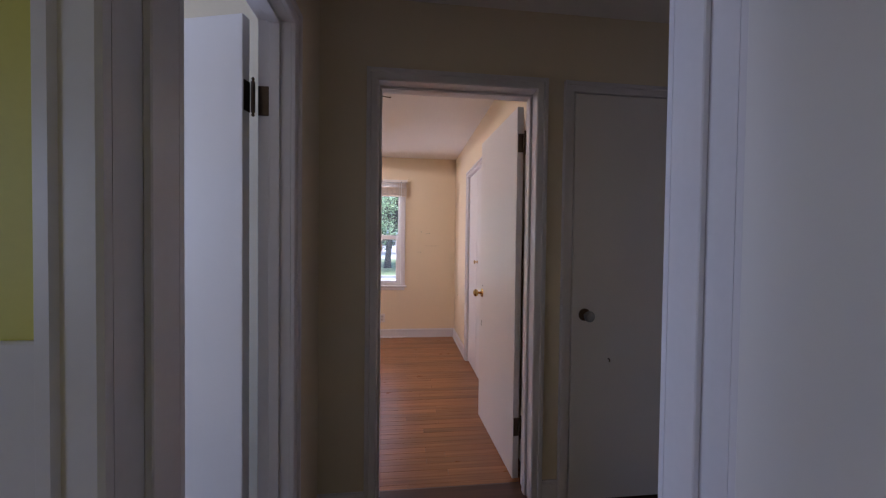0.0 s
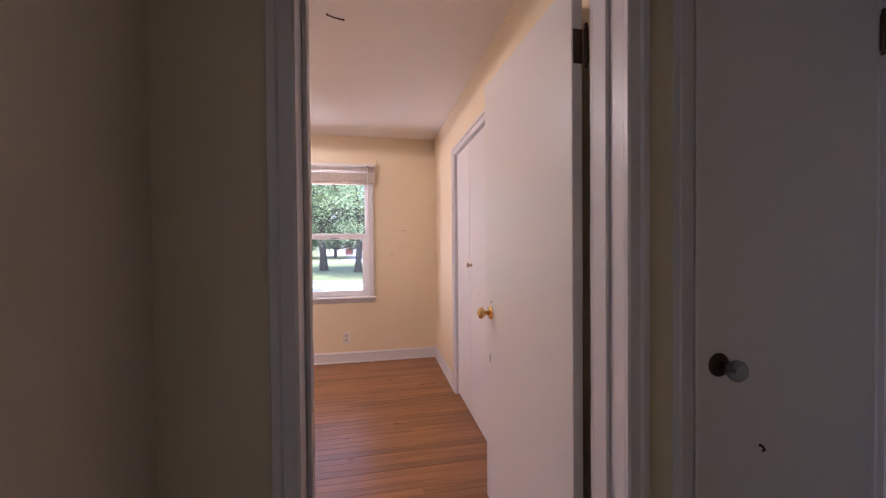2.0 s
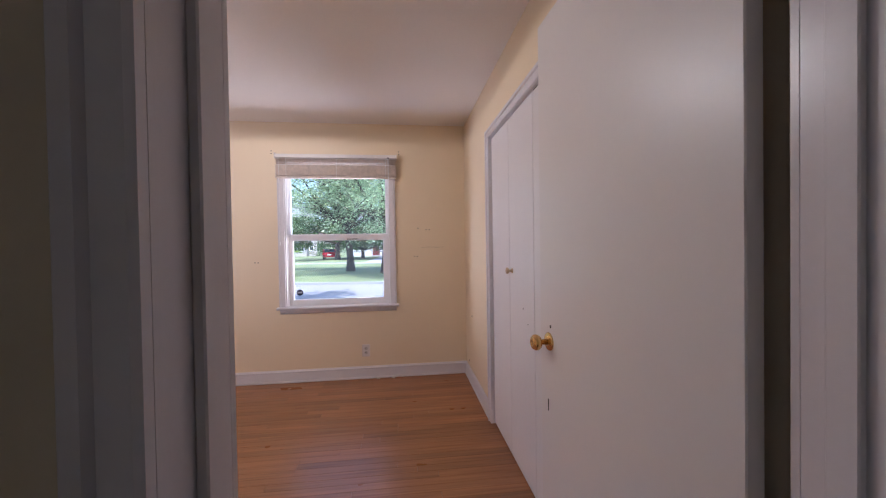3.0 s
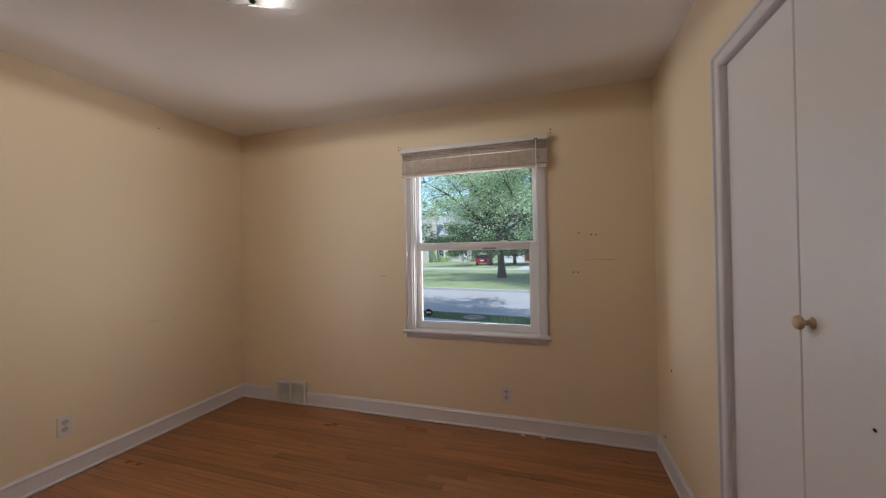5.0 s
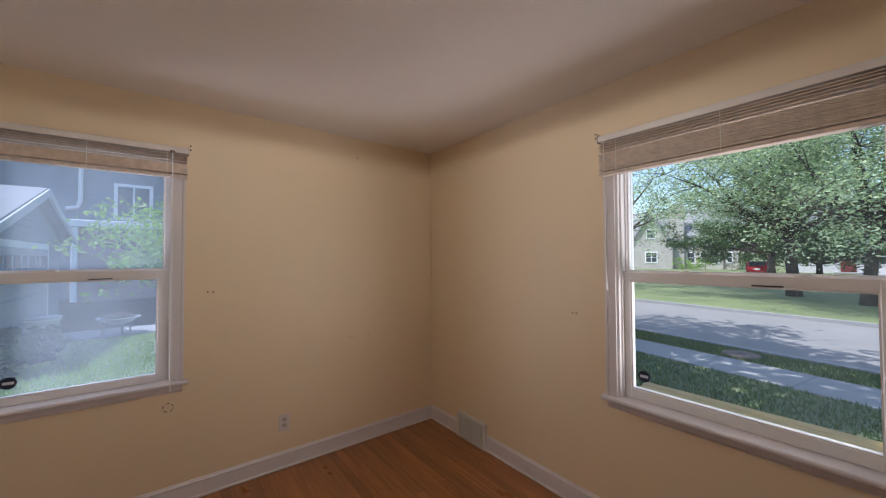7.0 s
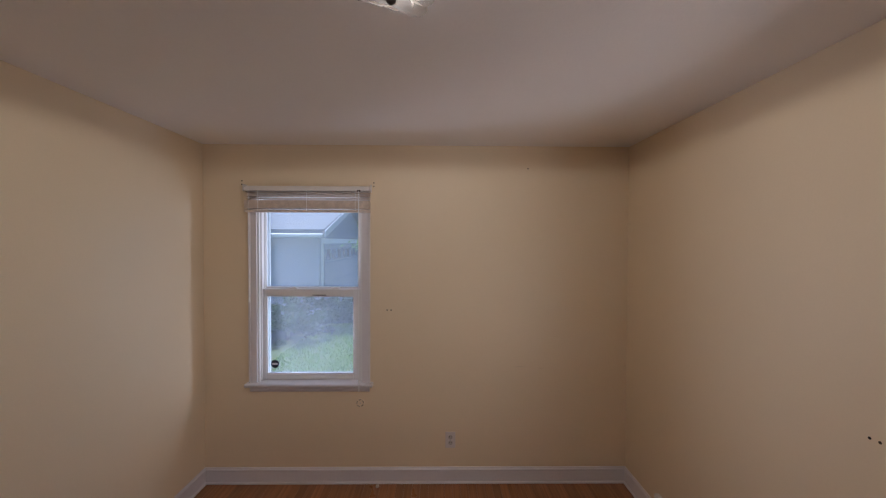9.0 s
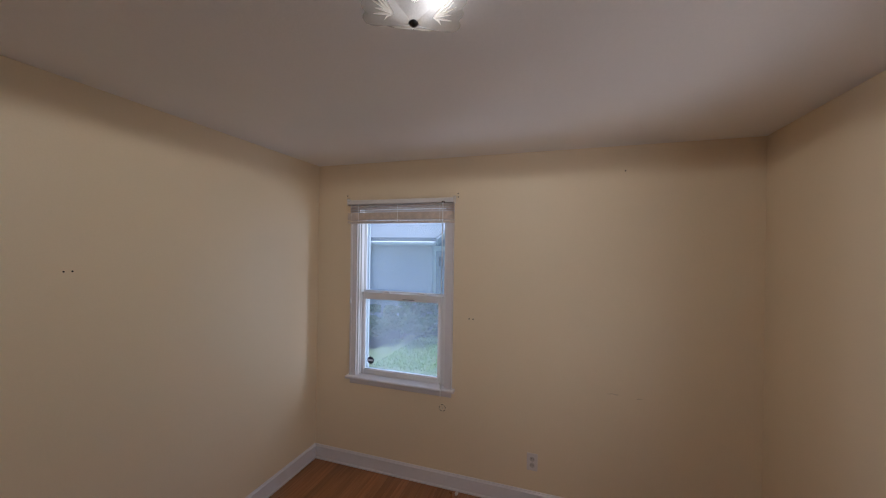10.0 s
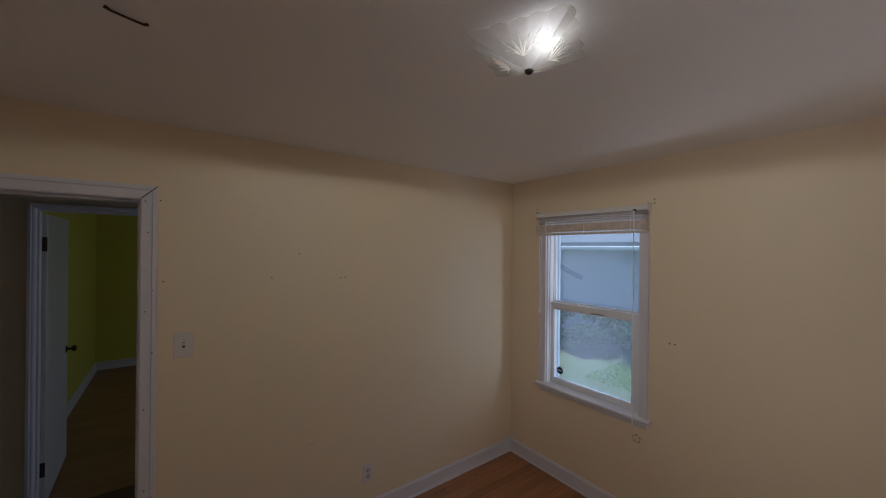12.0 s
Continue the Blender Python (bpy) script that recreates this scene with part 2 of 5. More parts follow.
def part(name, bm, material, parent, label="", smooth=False):
    ob = new(name, mesh_of(name, bm, material, smooth))
    ob.parent = parent
    return tagged(ob, label)


def thing(name, m, label, category, group="", kind=""):
    ob = new(name)
    ob.empty_display_size = 0.1
    ob.matrix_world = m
    return tagged(ob, label, category, group, kind)


def setting(name, bm, mats, label, category, smooth=False):
    return tagged(new(name, mesh_of(name, bm, mats, smooth)), label, category, kind="structure")


def wall(name, axis, u0, u1, a0, a1, z0, z1, holes, mats, label):
    """A wall along u with thickness a0 to a1 and openings (u, u, z, z) through it. mats: low side, high side, reveals."""
    us = sorted({u0, u1, *[h[0] for h in holes], *[h[1] for h in holes]})
    zs = sorted({z0, z1, *[h[2] for h in holes], *[h[3] for h in holes]})
    bm = bmesh.new()
    cache = {}

    def vert(u, a, z):
        k = (u, a, z)
        if k not in cache:
            cache[k] = bm.verts.new((u, a, z) if axis == "x" else (a, u, z))
        return cache[k]

    def solid(i, j):
        if not (0 <= i < len(us) - 1 and 0 <= j < len(zs) - 1):
            return False
        cu, cz = (us[i] + us[i + 1]) / 2, (zs[j] + zs[j + 1]) / 2
        return not any(h[0] < cu < h[1] and h[2] < cz < h[3] for h in holes)

    def quad(mi, *ks):
        f = bm.faces.new([vert(*k) for k in ks])
        f.material_index = mi
    for i in range(len(us) - 1):
        for j in range(len(zs) - 1):
            if not solid(i, j):
                continue
            p, q, s, t = us[i], us[i + 1], zs[j], zs[j + 1]
            quad(0, (p, a0, s), (q, a0, s), (q, a0, t), (p, a0, t))
            quad(1, (p, a1, s), (q, a1, s), (q, a1, t), (p, a1, t))
            if not solid(i - 1, j):
                quad(2, (p, a0, s), (p, a1, s), (p, a1, t), (p, a0, t))
            if not solid(i + 1, j):
                quad(2, (q, a0, s), (q, a1, s), (q, a1, t), (q, a0, t))
            if not solid(i, j - 1):
                quad(2, (p, a0, s), (q, a0, s), (q, a1, s), (p, a1, s))
            if not solid(i, j + 1):
                quad(2, (p, a0, t), (q, a0, t), (q, a1, t), (p, a1, t))
    bmesh.ops.recalc_face_normals(bm, faces=bm.faces[:])
    return setting(name, bm, mats, label, "wall")


# ---- plan, in metres ----
XB, XD, YA, YC, H = -3.0, 0.445, 3.05, 0.0, 2.44
YH = -0.13                      # hall face of the bedroom's door wall
XL = -0.655                     # hall's side wall
YG, YG2 = -1.24, -1.37          # wall between hall and green room
DOOR = (-0.386, 0.378, 2.06)   # bedroom doorway
CLOSET = (0.570, 1.184, 2.058)
PASS = (1.472, 2.45, 2.07)
BATH = (-1.2, -0.545, 2.06)
GREENDOOR = (-0.613, 0.213, 2.075)
BIFOLD = (0.44, 2.025, 2.02)     # closet opening in the bedroom's side wall
WIN_A = (-1.320, -0.236, 0.712)  # casing edges, stool height
WIN_B = (0.328, 1.190, 0.737)
SIDING = paint("own_siding", (0.7, 0.7, 0.68), 0.6, 0.05)
WHITEROOM = paint("pale_blue_room_paint", (0.62, 0.68, 0.74), 0.5, 0.04)


def hole_w(w):
    return (w[0] + 0.05, w[1] - 0.05, w[2] - 0.02, 2.1)


wall("wall_front", "x", XB - 0.16, 1.2, YA, YA + 0.16, -0.7, 2.75, [hole_w(WIN_A)], (CREAM, SIDING, VINYL), "cream painted plaster wall with a window")
wall("wall_side", "y", YC, YA, XB - 0.16, XB, -0.7, 2.75, [hole_w(WIN_B)], (SIDING, CREAM, VINYL), "cream painted plaster wall with a window")
# both openings are unseen, added to let daylight into the hall rooms
wall("wall_side_back", "y", -5.1, YC, XB - 0.16, XB, -0.7, 2.75, [(-1.15, -0.35, 1.1, 2.1), (-3.9, -2.9, 0.75, 2.05)], (SIDING, WHITEROOM, VINYL), "outer wall behind the hall rooms")
wall("wall_door", "x", XB, 2.9, YH, YC, 0, H + 0.02,
     [(DOOR[0] - 0.02, DOOR[1] + 0.02, 0, DOOR[2] + 0.02), (CLOSET[0] - 0.02, CLOSET[1] + 0.02, 0, CLOSET[2] + 0.02), (PASS[0] - 0.02, PASS[1] + 0.02, 0, PASS[2] + 0.02)],
     (HALL, CREAM, TRIM), "cream painted wall with doorways")
wall("wall_closet", "y", YC, YA, XD, XD + 0.11, 0, H + 0.02, [(BIFOLD[0] - 0.02, BIFOLD[1] + 0.02, 0, BIFOLD[2] + 0.02)], (CREAM, CREAM, TRIM), "cream painted wall with a wide closet opening")
wall("wall_hall_side", "y", YG, YH, XL - 0.11, XL, 0, H + 0.02, [(BATH[0] - 0.02, BATH[1] + 0.02, 0, BATH[2] + 0.02)], (WHITEROOM, HALL, TRIM), "cream painted hall wall with a doorway")
wall("wall_green_room", "x", XB, 2.9, YG2, YG, 0, H + 0.02, [(GREENDOOR[0] - 0.02, GREENDOOR[1] + 0.02, 0, GREENDOOR[2] + 0.02)], (GREEN, HALL, TRIM), "wall between the hall and a yellow-green room")
wall("wall_green_side", "y", -5.0, YG2, 0.40, 0.51, 0, H + 0.02, [], (GREEN, HALL, GREEN), "yellow-green painted wall")
wall("wall_green_back", "x", XB, 0.51, -5.1, -5.0, -0.7, 2.75, [], (SIDING, GREEN, GREEN), "yellow-green painted wall")
# unseen wall, added to keep the closets behind the shut doors light-tight
wall("wall_closet_back", "y", YC, YA, 1.25, 1.33, 0, H + 0.02, [], (HALL, HALL, HALL), "plain closet wall")
wall("wall_hall_end", "y", YG, YH, 2.8, 2.9, 0, H + 0.02, [], (HALL, HALL, HALL), "plain wall at the hall's end")


def ceiling(name, x0, x1, y0, y1, mat, label):
    return setting(name, one_box(x0, x1, y0, y1, H, H + 0.08), mat, label, "ceiling")


ceiling("ceiling", XB, XD + 0.11, YC, YA, PLASTER, "off-white textured plaster ceiling")
ceiling("ceiling_hall", XL, 2.8, YG, YH, PLASTER, "off-white plaster hall ceiling")
ceiling("ceiling_bath", XB, XL - 0.11, YG, YH, PLASTER, "off-white plaster ceiling")
ceiling("ceiling_green", XB, 0.4, -5.0, YG2, PLASTER, "off-white plaster ceiling")
ceiling("ceiling_closet", XD + 0.11, 1.25, YC, YA, PLASTER, "plain closet ceiling")
setting("floor_base", one_box(XB - 0.16, 7.1, -5.1, YA + 0.16, -0.12, -0.022), DARKWOOD, "dark wooden subfloor", "floor")
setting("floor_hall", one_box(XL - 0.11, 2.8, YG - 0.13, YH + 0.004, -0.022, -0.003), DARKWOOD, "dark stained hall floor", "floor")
setting("floor_bath", one_box(XB, XL - 0.11, YG, YH, -0.022, -0.004), paint("bath_floor", (0.5, 0.5, 0.5), 0.4, 0.1), "pale grey floor", "floor")
setting("floor_closet", one_box(XD + 0.02, 1.25, YC, YA, -0.022, -0.006), OAKG, "oak closet floor", "floor")
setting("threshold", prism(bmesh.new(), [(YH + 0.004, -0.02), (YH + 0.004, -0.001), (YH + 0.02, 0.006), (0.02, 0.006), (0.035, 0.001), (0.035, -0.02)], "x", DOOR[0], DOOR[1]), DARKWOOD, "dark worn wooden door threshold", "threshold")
setting("roof", prism(bmesh.new(), [(-5.6, 2.62), (-5.6, 2.75), (-1.0, 5.3), (3.65, 2.75), (3.65, 2.62)], "x", XB - 0.55, 7.6), paint("roof_shingle", (0.12, 0.11, 0.10), 0.9, 0.2, 3.0), "dark shingled roof over the rooms", "roof")


# ---- trim ----
def casing(name, m, x0, x1, top, w=0.06, stops=True, depth=0.13, label="white painted door casing with a raised outer band"):
    """Casing round a doorway, in a frame whose -y faces the viewer and whose y = 0 is the wall's face; jambs run back by depth."""
    t = thing(name, m, label, "door casing", kind="structure")
    prof = [(0, 0), (0, -0.012), (0.006, -0.016), (w - 0.022, -0.016), (w - 0.018, -0.024), (w - 0.003, -0.024), (w, -0.021), (w, 0)]
    part("casing_leg", prism(bmesh.new(), [(x0 - p[0], p[1]) for p in prof], "z", 0.0, top + w), TRIM, t)
    part("casing_leg", prism(bmesh.new(), [(x1 + p[0], p[1]) for p in prof], "z", 0.0, top + w), TRIM, t)
    part("casing_head", prism(bmesh.new(), [(p[1] - 0.0005, top + p[0]) for p in prof], "x", x0 - w + 0.018, x1 + w - 0.018), TRIM, t)
    if depth:
        part("jamb", one_box(x0 - 0.02, x0, 0.001, depth - 0.001, 0, top + 0.02), TRIM, t)
        part("jamb", one_box(x1, x1 + 0.02, 0.001, depth - 0.001, 0, top + 0.02), TRIM, t)
        part("head_jamb", one_box(x0, x1, 0.001, depth - 0.001, top, top + 0.02), TRIM, t)
        if stops:
            a, b = stops
            part("door_stop", one_box(x0, x0 + 0.012, a, b, 0, top - 0.012, bevel=0.002), TRIM, t)
            part("door_stop", one_box(x1 - 0.012, x1, a, b, 0, top - 0.012, bevel=0.002), TRIM, t)
            part("head_stop", one_box(x0, x1, a, b, top - 0.012, top, bevel=0.002), TRIM, t)
    return t


casing("door_casing_bedroom_hall", pose(0, YH, 0), DOOR[0], DOOR[1], DOOR[2], w=0.054, stops=(0.055, 0.092))
casing("door_casing_closet", pose(0, YH, 0), CLOSET[0], CLOSET[1], CLOSET[2], w=0.052, stops=(0.045, 0.08))
casing("door_casing_passage", pose(0, YH, 0), PASS[0], PASS[1], PASS[2], stops=(0.03, 0.068))
bed_side = casing("door_casing_bedroom", pose(0, YC, 0, 0, 0, 180), -DOOR[1], -DOOR[0], DOOR[2], w=0.066, depth=0, label="white casing with old nail holes, mitred at the corner")
casing("door_casing_bath", pose(XL, 0, 0, 0, 0, 90), BATH[0], BATH[1], BATH[2], w=0.052, stops=(0.035, 0.07), depth=0.11)
casing("door_casing_green_hall", pose(0, YG, 0, 0, 0, 180), -GREENDOOR[1], min(0.6129, -GREENDOOR[0]), GREENDOOR[2], w=0.036, stops=(0.04, 0.08), depth=0.13)
casing("door_casing_green", pose(0, YG2, 0), GREENDOOR[0], GREENDOOR[1], GREENDOOR[2], w=0.066, depth=0)
casing("closet_casing", pose(XD, 0, 0, 0, 0, -90), -BIFOLD[1], -BIFOLD[0], BIFOLD[2], w=0.056, stops=False, depth=0.11)
for z, dx in ((0.25, 0.045), (0.31, 0.02), (0.62, 0.05), (0.66, 0.025), (1.05, 0.02), (1.32, 0.05), (1.52, 0.022), (1.62, 0.05), (1.9, 0.03), (2.05, 0.02)):
    part("nail_hole", lathe(bmesh.new(), [(0.0028, -0.0245), (0.0028, -0.02)], 8, "y", (-DOOR[0] + dx, 0, z)), HOLE, bed_side, "dark nail hole")
x_m = -DOOR[0]
part("mitre_gap", prism(bmesh.new(), [(x_m + 0.002, DOOR[2] + 0.003), (x_m + 0.0045, DOOR[2] + 0.0005), (x_m + 0.067, DOOR[2] + 0.063), (x_m + 0.0645, DOOR[2] + 0.0655)], "y", -0.0252, -0.02), HOLE, bed_side, "dark open mitre joint")
part("strike_plate", one_box(DOOR[0] - 0.0005, DOOR[0] + 0.002, YH + 0.095, YH + 0.12, 0.92, 0.99), BRONZE, bed_side, "dark metal strike plate").matrix_parent_inverse = bed_side.matrix_world.inverted()


def baseboard(m, length, label="white painted baseboard with a moulded cap"):
    """Along local x from 0, standing on the floor against a wall that lies at y = 0, facing -y."""
    pr = [(0, 0), (-0.016, 0), (-0.022, 0.004), (-0.022, 0.012), (-0.0125, 0.018), (-0.0125, 0.094), (-0.015, 0.097), (-0.015, 0.104), (-0.008, 0.112), (-0.006, 0.118), (0, 0.118)]
    ob = setting("baseboard", prism(bmesh.new(), pr, "x", 0, length), TRIM, label, "baseboard")
    ob.matrix_world = m


baseboard(pose(XB, YA, 0), 0.4)
baseboard(pose(-2.275, YA, 0), XD + 2.275)
baseboard(pose(XB, YC, 0, 0, 0, 90), YA - 0.0)
baseboard(pose(DOOR[0] - 0.067, YC, 0, 0, 0, 180), DOOR[0] - 0.067 - XB)
baseboard(pose(XD, YA, 0, 0, 0, -90), YA - BIFOLD[1] - 0.057)
baseboard(pose(XL, YH, 0), DOOR[0] - 0.055 - XL)
baseboard(pose(DOOR[1] + 0.055, YH, 0), CLOSET[0] - DOOR[1] - 0.108)
baseboard(pose(CLOSET[1] + 0.053, YH, 0), PASS[0] - CLOSET[1] - 0.114)
baseboard(pose(XL, BATH[1] + 0.053, 0, 0, 0, 90), YH - BATH[1] - 0.053)
baseboard(pose(0.4, YG2, 0, 0, 0, -90), 3.63)
baseboard(pose(XB + 3.4, -5.0, 0, 0, 0, 180), 3.4)


# ---- doors ----
def hinge(t, x, y, z, long=0.1, thick=0.007):
    h = part("hinge", lathe(bmesh.new(), [(0.003, z - long / 2 - 0.014), (0.006, z - long / 2 - 0.01), (0.003, z - long / 2 - 0.004), (thick, z - long / 2), (thick, z + long / 2), (0.003, z + long / 2 + 0.004), (0.006, z + long / 2 + 0.01), (0.002, z + long / 2 + 0.016)], 10, "z", (x, y, 0)), BRONZE, t, "dark bronze hinge barrel", True)
    return h


def knob(t, x, y, z, face, mat, rose, glassy=False):
    """Rose, neck and ball, standing off the leaf in the direction face (+1 or -1 along y)."""
    f = face
    k = part("knob_rose", lathe(bmesh.new(), [(0.031, y), (0.031, y + f * 0.003), (0.027, y + f * 0.007), (0.014, y + f * 0.009)], 24, "y", (x, 0, z)), rose, t, "", True)
    part("knob_neck", lathe(bmesh.new(), [(0.010, y + f * 0.008), (0.009, y + f * 0.03), (0.013, y + f * 0.034)], 16, "y", (x, 0, z)), rose, t, "", True)
    if glassy:
        out = [(0.012, 0.032), (0.022, 0.036), (0.027, 0.046), (0.027, 0.054), (0.020, 0.062), (0.010, 0.064)]
        part("knob_ball", lathe(bmesh.new(), [(r, y + f * h) for r, h in out], 12, "y", (x, 0, z)), mat, t, "faceted glass knob")
    else:
        out = [(0.012, 0.032), (0.021, 0.036), (0.0265, 0.045), (0.0265, 0.053), (0.021, 0.061), (0.012, 0.065), (0.009, 0.063)]
        part("knob_ball", lathe(bmesh.new(), [(r, y + f * h) for r, h in out], 24, "y", (x, 0, z)), mat, t, "", True)


def leaf(name, m, w, h, label, mat, knob_mat, rose, glassy=False, knob_x=None, knob_z=0.95, back=True, hinges=(0.27, 1.84), pin=(-0.012, 0.012), plates=True):
    """A flush door leaf: x from the hinge edge, thickness from y = -0.035 to 0."""
    t = thing(name, m, label, "door", kind="structure")
    part("door_leaf", one_box(0, w, -0.035, 0, 0.012, h, bevel=0.0025), mat, t)
    kx = w - 0.062 if knob_x is None else knob_x
    knob(t, kx, 0.0, knob_z, 1, knob_mat, rose, glassy)
    if back:
        knob(t, kx, -0.035, knob_z, -1, knob_mat, rose, glassy)
    for z in hinges:
        hinge(t, pin[0], pin[1], z)
        if plates:
            part("hinge_leaf", one_box(-0.0015, 0.0005, -0.034, -0.004, z - 0.05, z + 0.05), BRONZE, t, "dark bronze hinge plate")
    return t


# bedroom door, open against the closet wall
bedroom_door = leaf("door_1", pose(0.342, 0.046, 0, 0, 0, 92.4), 0.745, 2.045, "white painted flush door standing wide open, brass knob", DOORP, BRASS, BRASS, knob_x=0.676, knob_z=0.942, hinges=(0.3, 1.85), pin=(-0.01, -0.04))
part("paint_chip", one_box(0.685, 0.691, 0.0002, 0.0012, 0.70, 0.74), HOLE, bedroom_door, "small scuff in the paint")
part("paint_chip", one_box(0.662, 0.67, 0.0002, 0.0012, 0.99, 1.0), HOLE, bedroom_door, "small scuff in the paint")
# hall closet, shut
hall_closet = leaf("door_2", pose(CLOSET[1] - 0.004, YH - 0.016, 0, 0, 0, 180), CLOSET[1] - CLOSET[0] - 0.008, 2.052, "white flush closet door, shut, with a glass knob", DOORP, CRYSTAL, BRONZE, True, knob_x=0.54, knob_z=0.955, back=False, hinges=(0.33, 1.86), pin=(-0.004, 0.008), plates=False)
part("nail_hook", tube(bmesh.new(), [(0.408, 0.0, 0.73), (0.408, 0.008, 0.73), (0.406, 0.011, 0.723), (0.406, 0.006, 0.717)], [0.004, 0.0035, 0.003, 0.003], 6), BRONZE, hall_closet, "small dark nail")
# bathroom door, open into the bright room
leaf("door_3", pose(XL - 0.135, BATH[1] - 0.057, 0, 0, 0, 165), 0.6, 2.045, "white flush door standing open into a bright room", DOORP, CRYSTAL, BRONZE, True, back=True, hinges=(0.3, 1.785), pin=(-0.015, -0.03))
bath_plate = tagged(new("hinge_plate", mesh_of("hinge_plate", one_box(XL - 0.108, XL - 0.068, BATH[1] - 0.002, BATH[1], 1.735, 1.835), BRONZE)), "dark bronze hinge plate on the white jamb", "hinge")
tagged(bath_plate, kind="structure")
# green room door, open along its side wall
leaf("door_4", pose(GREENDOOR[1] + 0.012, YG2 - 0.03, 0, 0, 0, -88), 0.78, 2.05, "white flush door standing open in the yellow-green room", DOORP, BRONZE, BRONZE, False, hinges=(0.27, 1.84), pin=(-0.01, 0.03))


# closet folding doors
def bifold():
    t = thing("folding_closet_doors", pose(XD + 0.012, BIFOLD[1], 0, 0, 0, -90), "white flush folding closet doors, shut, with small wooden knobs", "closet door", kind="structure")
    w = (BIFOLD[1] - BIFOLD[0]) / 4
    for i in range(4):
        p = part("door_panel", one_box(i * w + 0.003, (i + 1) * w - 0.002, 0, 0.03, 0.012, BIFOLD[2] - (0.004 if i < 2 else 0.009), bevel=0.0025), CLOSETP, t)
        if i in (1, 2):
            x = w + 0.05 if i == 1 else 3 * w - 0.05
            kb = lathe(bmesh.new(), [(0.016, 0.0), (0.016, -0.002), (0.008, -0.006), (0.007, -0.018), (0.017, -0.024), (0.0195, -0.03), (0.017, -0.036), (0.006, -0.039)], 18, "y", (x, 0, 1.12))
            part("door_pull", kb, WOODKNOB, p, "small pale wooden knob", True)
    for x, z in ((0.70, 0.86), (0.63, 0.93), (1.02, 0.8)):
        part("nail_hole", lathe(bmesh.new(), [(0.004, -0.0012), (0.004, 0.002)], 8, "y", (x, 0, z)), HOLE, t, "dark nail hole")
    # near-black strip painted in for the shade in the gap above the panels
    part("top_gap_strip", one_box(0.8, BIFOLD[1] - BIFOLD[0], 0.004, 0.03, BIFOLD[2] - 0.008, BIFOLD[2] - 0.001), SLOT, t, "dark strip for the shaded gap at the top track")


bifold()


# ---- windows ----
def window(name, m, w, pane, label, meet, base, glass_lo, glass_up):
    """Double-hung window in a frame whose y = 0 is the wall's room face and whose y grows outwards."""
    x0, x1, st = w
    a, b, top = x0 + 0.055, x1 - 0.055, 2.085
    t = thing(name, m, label, "window", kind="structure")
    cp = [(0, 0), (0, -0.014), (0.04, -0.016), (0.044, -0.022), (0.055, -0.022), (0.055, 0)]
    part("casing", prism(bmesh.new(), [(a - p[0], p[1]) for p in cp], "z", st, top + 0.05), TRIM, t)
    part("casing", prism(bmesh.new(), [(b + p[0], p[1]) for p in cp], "z", st, top + 0.05), TRIM, t)
    part("head_casing", one_box(a - 0.04, b + 0.04, -0.018, 0, top, top + 0.05, bevel=0.002), TRIM, t)
    part("window_stool", prism(bmesh.new(), [(-0.045, st - 0.022), (-0.05, st - 0.015), (-0.05, st - 0.006), (-0.045, st), (0.05, st + 0.002), (0.05, st - 0.022)], "x", x0 - 0.018, x1 + 0.022), TRIM, t, "white painted window stool")
    part("window_apron", prism(bmesh.new(), [(0, st - 0.022), (-0.016, st - 0.022), (-0.014, st - 0.055), (-0.008, st - 0.066), (0, st - 0.066)], "x", x0 + 0.004, x1 - 0.004), TRIM, t)
    # side tracks with raised ribs, head and outer sill
    for s, e in ((a, 1), (b, -1)):
        pr = [(s - e * 0.005, 0.0), (s + e * 0.012, 0.0), (s + e * 0.012, 0.02), (s + e * 0.02, 0.022), (s + e * 0.02, 0.034), (s + e * 0.008, 0.036), (s + e * 0.008, 0.082), (s + e * 0.016, 0.084), (s + e * 0.016, 0.09), (s + e * 0.008, 0.092), (s + e * 0.008, 0.135), (s + e * 0.022, 0.137), (s + e * 0.022, 0.158), (s - e * 0.005, 0.158)]
        part("side_track", prism(bmesh.new(), pr, "z", st - 0.02, top), VINYL, t)
    part("head_track", one_box(a, b, 0.0, 0.158, top - 0.012, top + 0.016), VINYL, t)
    part("outer_sill", prism(bmesh.new(), [(0.0495, st - 0.02), (0.0495, st + 0.006), (0.2, st - 0.016), (0.2, st - 0.045)], "x", a - 0.004, b + 0.004), VINYL, t)

    def sash(nm, sx0, sx1, sz0, sz1, y0, y1, g):
        s = part(nm, one_box(sx0, g[0], y0, y1, sz0, sz1, bevel=0.003), VINYL, t)
        part("stile", one_box(g[1], sx1, y0, y1, sz0, sz1, bevel=0.003), VINYL, s)
        part("rail", one_box(g[0], g[1], y0 + 0.001, y1 - 0.001, sz0, g[2], bevel=0.002), VINYL, s)
        part("rail", one_box(g[0], g[1], y0 + 0.001, y1 - 0.001, g[3], sz1, bevel=0.002), VINYL, s)
        for bx0, bx1, bz0, bz1 in ((g[0], g[0] + 0.006, g[2], g[3]), (g[1] - 0.006, g[1], g[2], g[3]), (g[0] + 0.006, g[1] - 0.006, g[2], g[2] + 0.006), (g[0] + 0.006, g[1] - 0.006, g[3] - 0.006, g[3])):
            part("glazing_bead", one_box(bx0, bx1, y0 + 0.006, y1 - 0.006, bz0, bz1), VINYL, s)
        pn = part("pane", one_box(g[0], g[1], (y0 + y1) / 2 - 0.002, (y0 + y1) / 2 + 0.002, g[2], g[3]), pane, s, "thin pane of window glass")
